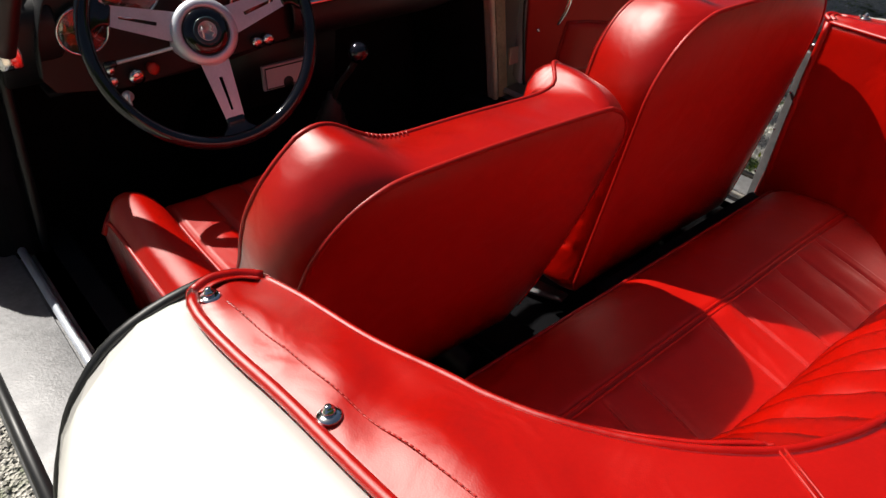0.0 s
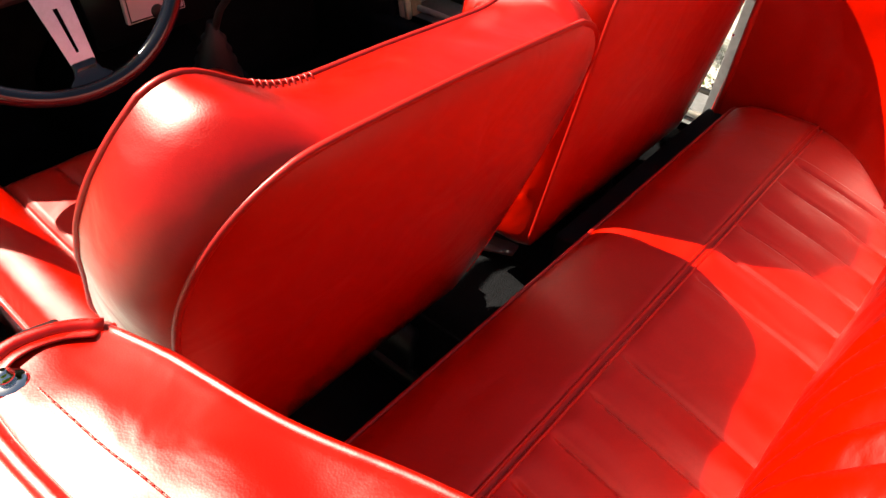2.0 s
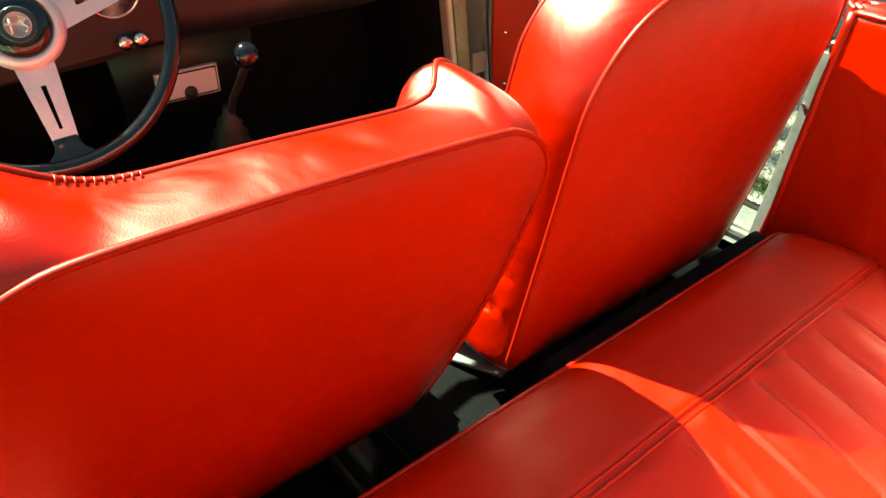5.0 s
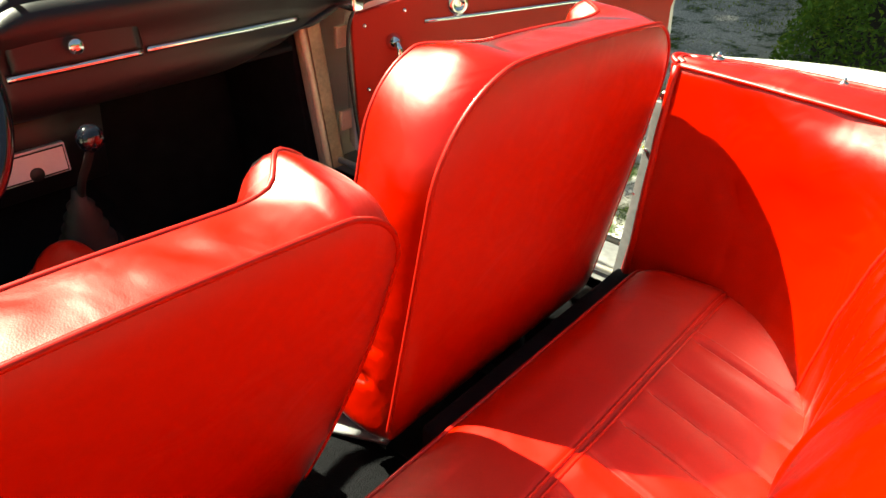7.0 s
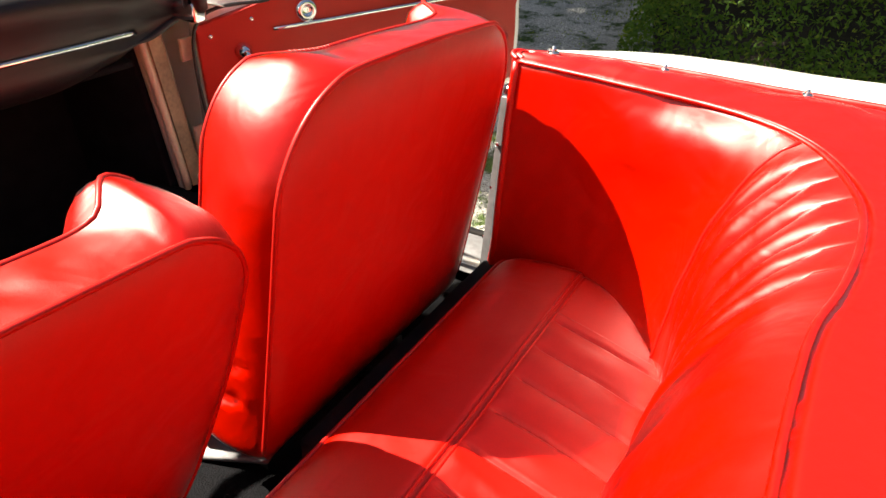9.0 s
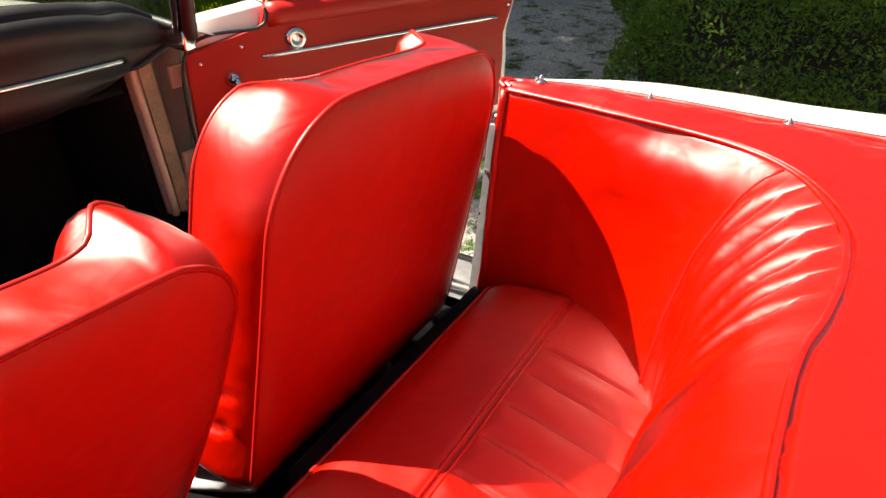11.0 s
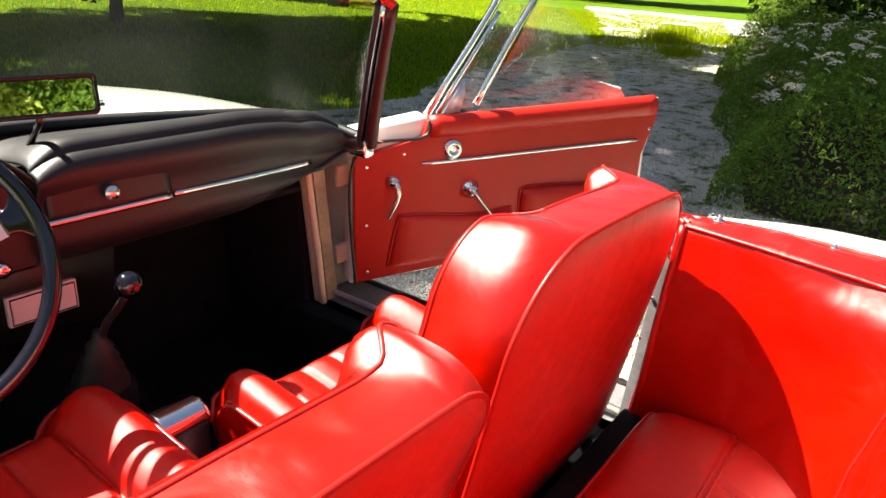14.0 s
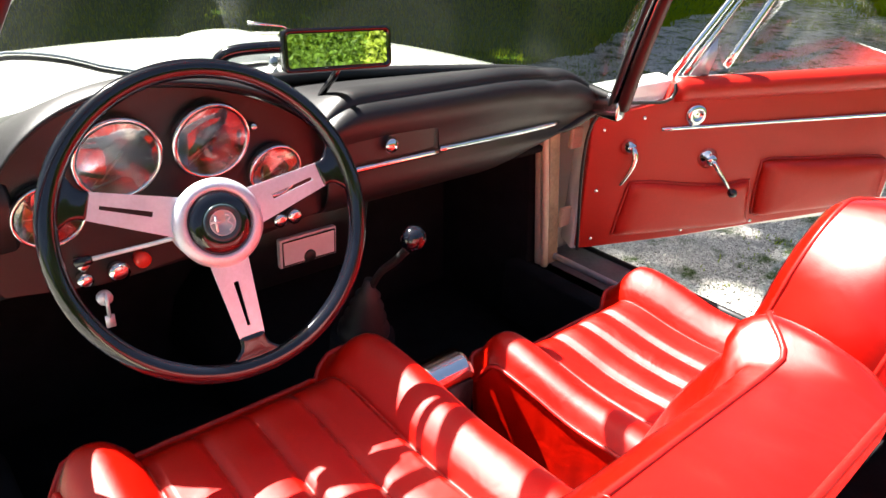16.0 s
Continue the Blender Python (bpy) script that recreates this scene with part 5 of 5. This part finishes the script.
def gauge(x, z, r, needle_angles, marks, label):
    m = facing((x, 0.812, z), (0.0, -1, -0.16))
    g = part("gauge", turned([(r * 0.97, -0.004), (r, 0.001), (r * 1.01, 0.007), (r * 0.97, 0.011), (r * 0.90, 0.011), (r * 0.885, 0.006), (r * 0.885, 0.002)], m, 48), chrome, dash, label)
    part("dial", turned([(r * 0.9, 0.001), (r * 0.9, 0.003), (0.0, 0.003)], m, 40), dial_black, g, "black dial face")
    bm = bmesh.new()
    for k in range(marks):
        a = radians(225 - 270 * k / (marks - 1))
        long = 0.16 if k % 2 == 0 else 0.09
        ring = [(r * q * math.cos(a) - w * math.sin(a), r * q * math.sin(a) + w * math.cos(a), 0.0036) for q, w in ((0.80, -0.0007), (0.80, 0.0007), (0.80 - long, 0.0007), (0.80 - long, -0.0007))]
        join(bm, slab(ring, None, (0, 0, 0.0003)), m)
    part("scale", bm, dial_white, g, "pale scale markings")
    for a in needle_angles:
        a = radians(a)
        q = [(-0.18 * r, -0.0016), (0.62 * r, -0.0009), (0.62 * r, 0.0009), (-0.18 * r, 0.0016)]
        part("needle", join(bmesh.new(), slab([(c * math.cos(a) - s * math.sin(a), c * math.sin(a) + s * math.cos(a), 0.0046) for c, s in q], None, (0, 0, 0.0008)), m), dial_white, g, "pale needle")
    lens = part("lens", turned([(r * 0.885, 0.0088), (r * 0.86, 0.0094), (r * 0.4, 0.0094), (0.0, 0.0094)], m, 40), dial_glass, g, "clear domed lens")
    lens.visible_shadow = False
    return g


gauge(-0.376, 0.921, 0.057, (232,), 17, "large chrome-rimmed speedometer")
gauge(-0.251, 0.924, 0.056, (215, 228), 15, "large chrome-rimmed rev counter")
gauge(-0.157, 0.862, 0.043, (200,), 7, "small chrome-rimmed gauge")
gauge(-0.466, 0.864, 0.044, (180,), 7, "small chrome-rimmed gauge")
part("warning_lamp", turned([(0.006, 0), (0.006, 0.003), (0.004, 0.005), (0, 0.006)], facing((-0.185, 0.812, 0.932), (0, -1, 0.1)), 14), chrome, dash, "small round warning lamp")
for x, z, r, m_ in ((-0.398, 0.768, 0.014, chrome), (-0.366, 0.776, 0.011, indicator_red), (-0.441, 0.768, 0.010, chrome), (-0.156, 0.782, 0.011, chrome), (-0.131, 0.783, 0.012, chrome), (-0.44, 0.790, 0.008, chrome)):
    part("switch", turned([(r * 0.8, 0), (r * 0.8, 0.006), (r, 0.010), (r, 0.018), (r * 0.6, 0.021), (0, 0.021)], facing((x, 0.815, z), (0, -1, 0)), 18), m_, dash, "round dashboard switch")
key = join(turned([(0.010, 0), (0.010, 0.008), (0, 0.009)], facing((-0.423, 0.80, 0.738), (0, -1, 0)), 16), box(-0.423, 0.788, 0.730, 0.003, 0.009, 0.034))
part("ignition_key", join(key, box(-0.423, 0.787, 0.706, 0.012, 0.0025, 0.018)), brushed, dash, "hanging ignition keys")
tray = part("ashtray", slab([(-0.082, 0.945, 0.610), (0.040, 0.945, 0.610), (0.040, 0.945, 0.668), (-0.082, 0.945, 0.668)], None, (0, 0.012, 0)), pale_alloy, dash, "pale-framed ashtray", smooth=False)
refine(tray, bevel=0.002)
part("plate", slab([(-0.075, 0.9415, 0.617), (0.033, 0.9415, 0.617), (0.033, 0.9435, 0.661), (-0.075, 0.9435, 0.661)], None, (0, 0.002, 0)), pale_alloy, tray, "brushed plate", smooth=False)
part("rim_line", tube([(-0.077, 0.9425, 0.615), (0.035, 0.9425, 0.615), (0.035, 0.9430, 0.663), (-0.077, 0.9430, 0.663)], 0.0016, 5, closed=True), rubber, tray, "dark line round the plate")
part("thumb_notch", turned([(0.014, 0), (0.012, 0.003), (0, 0.004)], facing((-0.021, 0.943, 0.622), (0, -1, 0)), 20), rubber, tray, "dark thumb notch")

# ---- steering wheel ----
hub_at, normal = Vector((-0.304, 0.684, 0.868)), Vector((-0.114, -0.920, 0.375)).normalized()
wheel_pose = facing(hub_at, normal)
sw = thing("steering_wheel", "black-rimmed steering wheel with three slotted alloy spokes", "steering wheel")
sw.matrix_basis = wheel_pose
R_RIM = 0.183
part("rim", tube([(R_RIM * math.cos(a), R_RIM * math.sin(a), 0.012) for a in [math.tau * k / 72 for k in range(72)]], 0.0116, 12, closed=True), black_bake, sw, "glossy black rim")
for deg in (162, 15, -85.5):
    a = radians(deg)
    turn = Matrix.Rotation(a, 4, "Z")
    outline_o = [(0.045, -0.024), (0.148, -0.0155), (0.150, 0.0155), (0.045, 0.024)]
    slot = [(0.075, -0.0032), (0.132, -0.0022), (0.132, 0.0022), (0.075, 0.0032)]
    bm = bmesh.new()
    for z, flip in ((0.003, False), (0.006, True)):
        o = [bm.verts.new((x, y, z + 0.05 * (x - 0.045))) for x, y in outline_o]
        i = [bm.verts.new((x, y, z + 0.05 * (x - 0.045))) for x, y in slot]
        for k in range(4):
            bm.faces.new((o[k], o[(k + 1) % 4], i[(k + 1) % 4], i[k]))
    vs = list(bm.verts)
    for k in range(4):
        bm.faces.new((vs[k], vs[(k + 1) % 4], vs[8 + (k + 1) % 4], vs[8 + k]))
        bm.faces.new((vs[4 + k], vs[4 + (k + 1) % 4], vs[12 + (k + 1) % 4], vs[12 + k]))
    bm.transform(turn)
    sp = part("spoke", bm, brushed, sw, "slotted brushed alloy spoke", smooth=False)
    block = loft([[(x, -w, 0.002), (x, w, 0.002), (x, w, 0.014), (x, -w, 0.014)] for x, w in ((0.143, 0.0165), (0.152, 0.0160), (0.160, 0.0195), (0.168, 0.029), (0.176, 0.044))])
    block.transform(turn)
    refine(part("spoke_end", block, black_bake, sp, "black spoke end"), bevel=0.004)
part("hub_ring", turned([(0.040, 0.002), (0.054, 0.004), (0.0545, 0.009), (0.050, 0.015), (0.043, 0.017), (0.039, 0.016), (0.039, 0.010)], sides=56), brushed, sw, "brushed alloy hub ring")
horn = part("horn_button", turned([(0.039, 0.008), (0.039, 0.016), (0.034, 0.021), (0.024, 0.024), (0.022, 0.0235)], sides=48), black_bake, sw, "glossy black horn button")
badge = part("badge", turned([(0.0225, 0.022), (0.0225, 0.0250), (0.020, 0.0262), (0.0185, 0.0255), (0.0, 0.0257)], sides=40), badge_dark, horn, "round enamel badge")
cross = box(-0.008, 0, 0.0262, 0.003, 0.020, 0.001)
join(cross, box(-0.008, 0.002, 0.0262, 0.011, 0.003, 0.001))
join(cross, tube(glide([(0.004, 0.010, 0.0262), (0.010, 0.006, 0.0262), (0.005, 0.001, 0.0262), (0.011, -0.004, 0.0262), (0.006, -0.010, 0.0262)], 12), 0.0013, 6))
part("emblem", cross, pale_alloy, sw, "plain raised emblem")
part("badge_ring", turned([(0.0145, 0.0257), (0.0150, 0.0263), (0.0155, 0.0257)], sides=36), pale_alloy, sw, "pale metal ring")
column = thing("steering_column", "steering column with a stalk behind the wheel", "steering column")
col_dir = -normal
part("shroud", turned([(0.030, -0.010), (0.046, -0.022), (0.046, -0.060), (0.034, -0.075), (0.026, -0.10), (0.024, -0.36)], wheel_pose, 28), brushed, column, "dull metal column shroud")
part("stalk", tube(glide([hub_at + col_dir * 0.06 + Vector((-0.03, 0, -0.01)), Vector((-0.368, 0.765, 0.822)), Vector((-0.432, 0.785, 0.812))], 10), 0.0033, 8), brushed, column, "slim metal indicator stalk")
part("stalk_tip", turned([(0.004, -0.012), (0.0065, -0.008), (0.0065, 0.008), (0, 0.011)], facing((-0.437, 0.786, 0.811), (-1, 0.25, -0.12)), 14), black_bake, column, "black stalk tip")

# ---- gear lever and tunnel fittings ----
gear = thing("gear_lever", "gear lever with a dark round knob and rubber boot", "gear lever")
part("knob", turned([(0.006, -0.022), (0.013, -0.016), (0.019, -0.004), (0.0195, 0.004), (0.015, 0.014), (0.008, 0.019), (0, 0.020)], facing((-0.024, 0.645, 0.785), (0.1, -0.45, 0.9)), 28), black_bake, gear, "glossy dark knob")
part("shaft", tube(glide([(-0.023, 0.654, 0.768), (-0.022, 0.690, 0.728), (-0.020, 0.728, 0.692), (-0.020, 0.752, 0.655)], 12), 0.0065, 8), rubber, gear, "black shaft")
part("boot", turned([(0.046, 0.0), (0.045, 0.014), (0.035, 0.026), (0.037, 0.038), (0.028, 0.050), (0.030, 0.060), (0.021, 0.072), (0.022, 0.082), (0.013, 0.092), (0.0095, 0.112), (0.0, 0.112)], facing((-0.022, 0.772, 0.555), (0, -0.15, 1)), 28), boot_rubber, gear, "ribbed grey rubber boot")
part("boot_plate", turned([(0.058, -0.060), (0.056, 0.0), (0.048, 0.004), (0, 0.004)], facing((-0.022, 0.774, 0.552), (0, -0.05, 1)), 28), carpet, gear, "black plate under the boot")
tun = thing("tunnel_ashtray", "small chrome-lidded ashtray on the transmission tunnel", "ashtray")
lid = [[(x, 0.585 + 0.036 * math.cos(a), 0.566 + 0.030 * math.sin(a)) for a in [math.pi * k / 14 for k in range(15)]] for x in (-0.046, -0.040, 0.026, 0.032)]
part("lid", loft(lid), chrome, tun, "curved chrome lid")
part("base", loft([[(x, y, z) for x, y in ((-0.034, 0.545), (0.026, 0.545), (0.026, 0.625), (-0.034, 0.625))] for z in (0.42, 0.566)]), rubber, tun, "black base")

# ---- windscreen ----
SILL_W = both([(0.590, 0.745, 0.888), (0.572, 0.83, 0.905), (0.530, 0.895, 0.918), (0.45, 0.945, 0.926), (0.292, 1.00, 0.930), (0.12, 1.045, 0.934), (0, 1.06, 0.935)])
HEAD_W = both([(0.488, 0.610, 1.176), (0.476, 0.624, 1.192), (0.43, 0.662, 1.208), (0.345, 0.706, 1.220), (0.21, 0.744, 1.232), (0.1, 0.762, 1.237), (0, 0.768, 1.240)])
sill_w, head_w = glide(SILL_W, 48), glide(HEAD_W, 48)
screen = thing("windscreen", "wrap-round windscreen in a chrome frame", "windscreen")
pane = part("glass", loft([[a.lerp(b, k / 8) + Vector((0, 0.03 * math.sin(math.pi * k / 8), 0)) for a, b in zip(sill_w, head_w)] for k in range(9)], closed=False), screen_glass, screen, "dusty curved windscreen glass")
pane.visible_shadow = False
refine(pane, thick=0.004)
part("screen_roll", tube([p + Vector((0, -0.030, 0.006)) for p in sill_w[5:-5]], 0.0125, 10), black_vinyl, screen, "thin black padded roll along the glass")
part("lower_seal", tube([p + Vector((0, -0.004, 0.002)) for p in sill_w], 0.011, 10), rubber, screen, "black rubber seal")
part("header_rail", tube([p + Vector((0, -0.004, 0.002)) for p in head_w], 0.0135, 10), chrome, screen, "chrome header rail")
part("header_lining", tube([p + Vector((0, -0.018, -0.004)) for p in head_w], 0.009, 10), door_vinyl, screen, "red header lining")
for s in (1, -1):
    a, b = Vector((s * 0.590, 0.745, 0.880)), Vector((s * 0.488, 0.610, 1.176))
    leg = [a.lerp(b, k / 12) + Vector((s * 0.006 * math.sin(math.pi * k / 12), 0.008 * math.sin(math.pi * k / 12), 0)) for k in range(13)]
    part("pillar", tube(leg, [0.016 - 0.0035 * k / 12 for k in range(13)], 12), chrome, screen, "polished chrome windscreen pillar")
    part("pillar_lining", tube([p + Vector((s * 0.001, -0.013, 0)) for p in leg], [0.0155 - 0.003 * k / 12 for k in range(13)], 12), pillar_trim, screen, "dark red pillar lining")
    part("pillar_seal", tube([p + Vector((-s * 0.012, 0.008, 0)) for p in leg], 0.006, 8), rubber, screen, "black glass seal")
    foot_b = loft([[(s * (0.583 + dx), 0.738 + dy, z) for dx, dy in ((-0.014 * k, -0.012 * k), (0.022 * k, -0.010 * k), (0.030 * k, 0.05 * k), (-0.008 * k, 0.06 * k))] for z, k in ((0.852, 0.9), (0.872, 1.0), (0.888, 0.85), (0.905, 0.5))])
    refine(part("pillar_foot", foot_b, chrome, screen, "cast chrome pillar foot"), bevel=0.006)

# ---- rear-view mirror on the dashboard ----
mir = thing("rear_view_mirror", "black-rimmed rear-view mirror on a stalk above the dashboard", "mirror")
M_C = Vector((-0.034, 0.823, 1.030))
mirror_n = Vector((-0.16, -0.985, 0.115)).normalized()
mp = facing(M_C, mirror_n)


def rounded(w, h, r, z, n=6):
    out = []
    for cx, cy, a0 in ((w - r, h - r, 0), (-w + r, h - r, 90), (-w + r, -h + r, 180), (w - r, -h + r, 270)):
        out += [(cx + r * math.cos(radians(a0 + 90 * k / n)), cy + r * math.sin(radians(a0 + 90 * k / n)), z) for k in range(n + 1)]
    return [(0.9 * x, 0.9 * y, k) for x, y, k in out]


case = loft([rounded(0.086, 0.026, 0.012, -0.020), rounded(0.096, 0.034, 0.012, -0.012), rounded(0.0965, 0.0345, 0.010, 0.002), rounded(0.095, 0.033, 0.009, 0.006), rounded(0.090, 0.028, 0.007, 0.0055), rounded(0.089, 0.027, 0.006, 0.0015)])
case.transform(mp)
part("case", case, black_bake, mir, "black plastic case")
gl = loft([rounded(0.0885, 0.0268, 0.006, 0.0022), rounded(0.0880, 0.0262, 0.006, 0.0030)])
gl.transform(mp)
part("mirror_glass", gl, mirror_glass, mir, "clear mirror glass", smooth=False)
part("foot_post", tube([M_C + Vector((0.01, 0.012, -0.028)), M_C + Vector((0.010, 0.030, -0.050)), (-0.024, 0.89, 0.945)], 0.0055, 10), black_bake, mir, "short black post")
part("side_arm", tube(glide([(-0.10, 0.845, 1.035), (-0.175, 0.87, 1.030), (-0.20, 0.88, 1.010), (-0.203, 0.885, 0.96)], 16), 0.0085, 10), black_bake, mir, "bent black arm")

part("dip_lever", tube([M_C + Vector((-0.075, 0.012, 0.030)), (-0.119, 0.83, 1.066), (-0.173, 0.83, 1.074)], [0.0018, 0.0013, 0.0024], 8), chrome, mir, "thin metal lever")

# ---- wipers ----
for pts, label in (([(-0.52, 1.03, 0.998), (-0.438, 1.052, 1.008), (-0.389, 1.056, 1.005), (-0.338, 1.064, 0.992), (-0.28, 1.078, 0.970), (-0.2, 1.095, 0.952), (-0.12, 1.118, 0.945)], "chrome wiper on the driver's side"), ([(0.02, 1.12, 0.952), (0.10, 1.095, 0.958), (0.20, 1.07, 0.955)], "chrome wiper on the passenger's side")):
    w = thing("windscreen_wiper", label, "wiper", group="wipers")
    line = glide(pts, 16)
    part("arm", tube([p + Vector((0, 0.004, 0.006)) for p in line], 0.0022, 8), brushed, w, "slim metal arm")
    part("blade", tube(line, 0.0034, 8), rubber, w, "black rubber blade")
    end = line[-1 if pts[0][0] < 0 else 0]
    part("spindle", turned([(0.010, -0.02), (0.010, 0.0), (0.006, 0.008), (0, 0.010)], Matrix.Translation(end), 16), chrome, w, "chrome spindle cap")
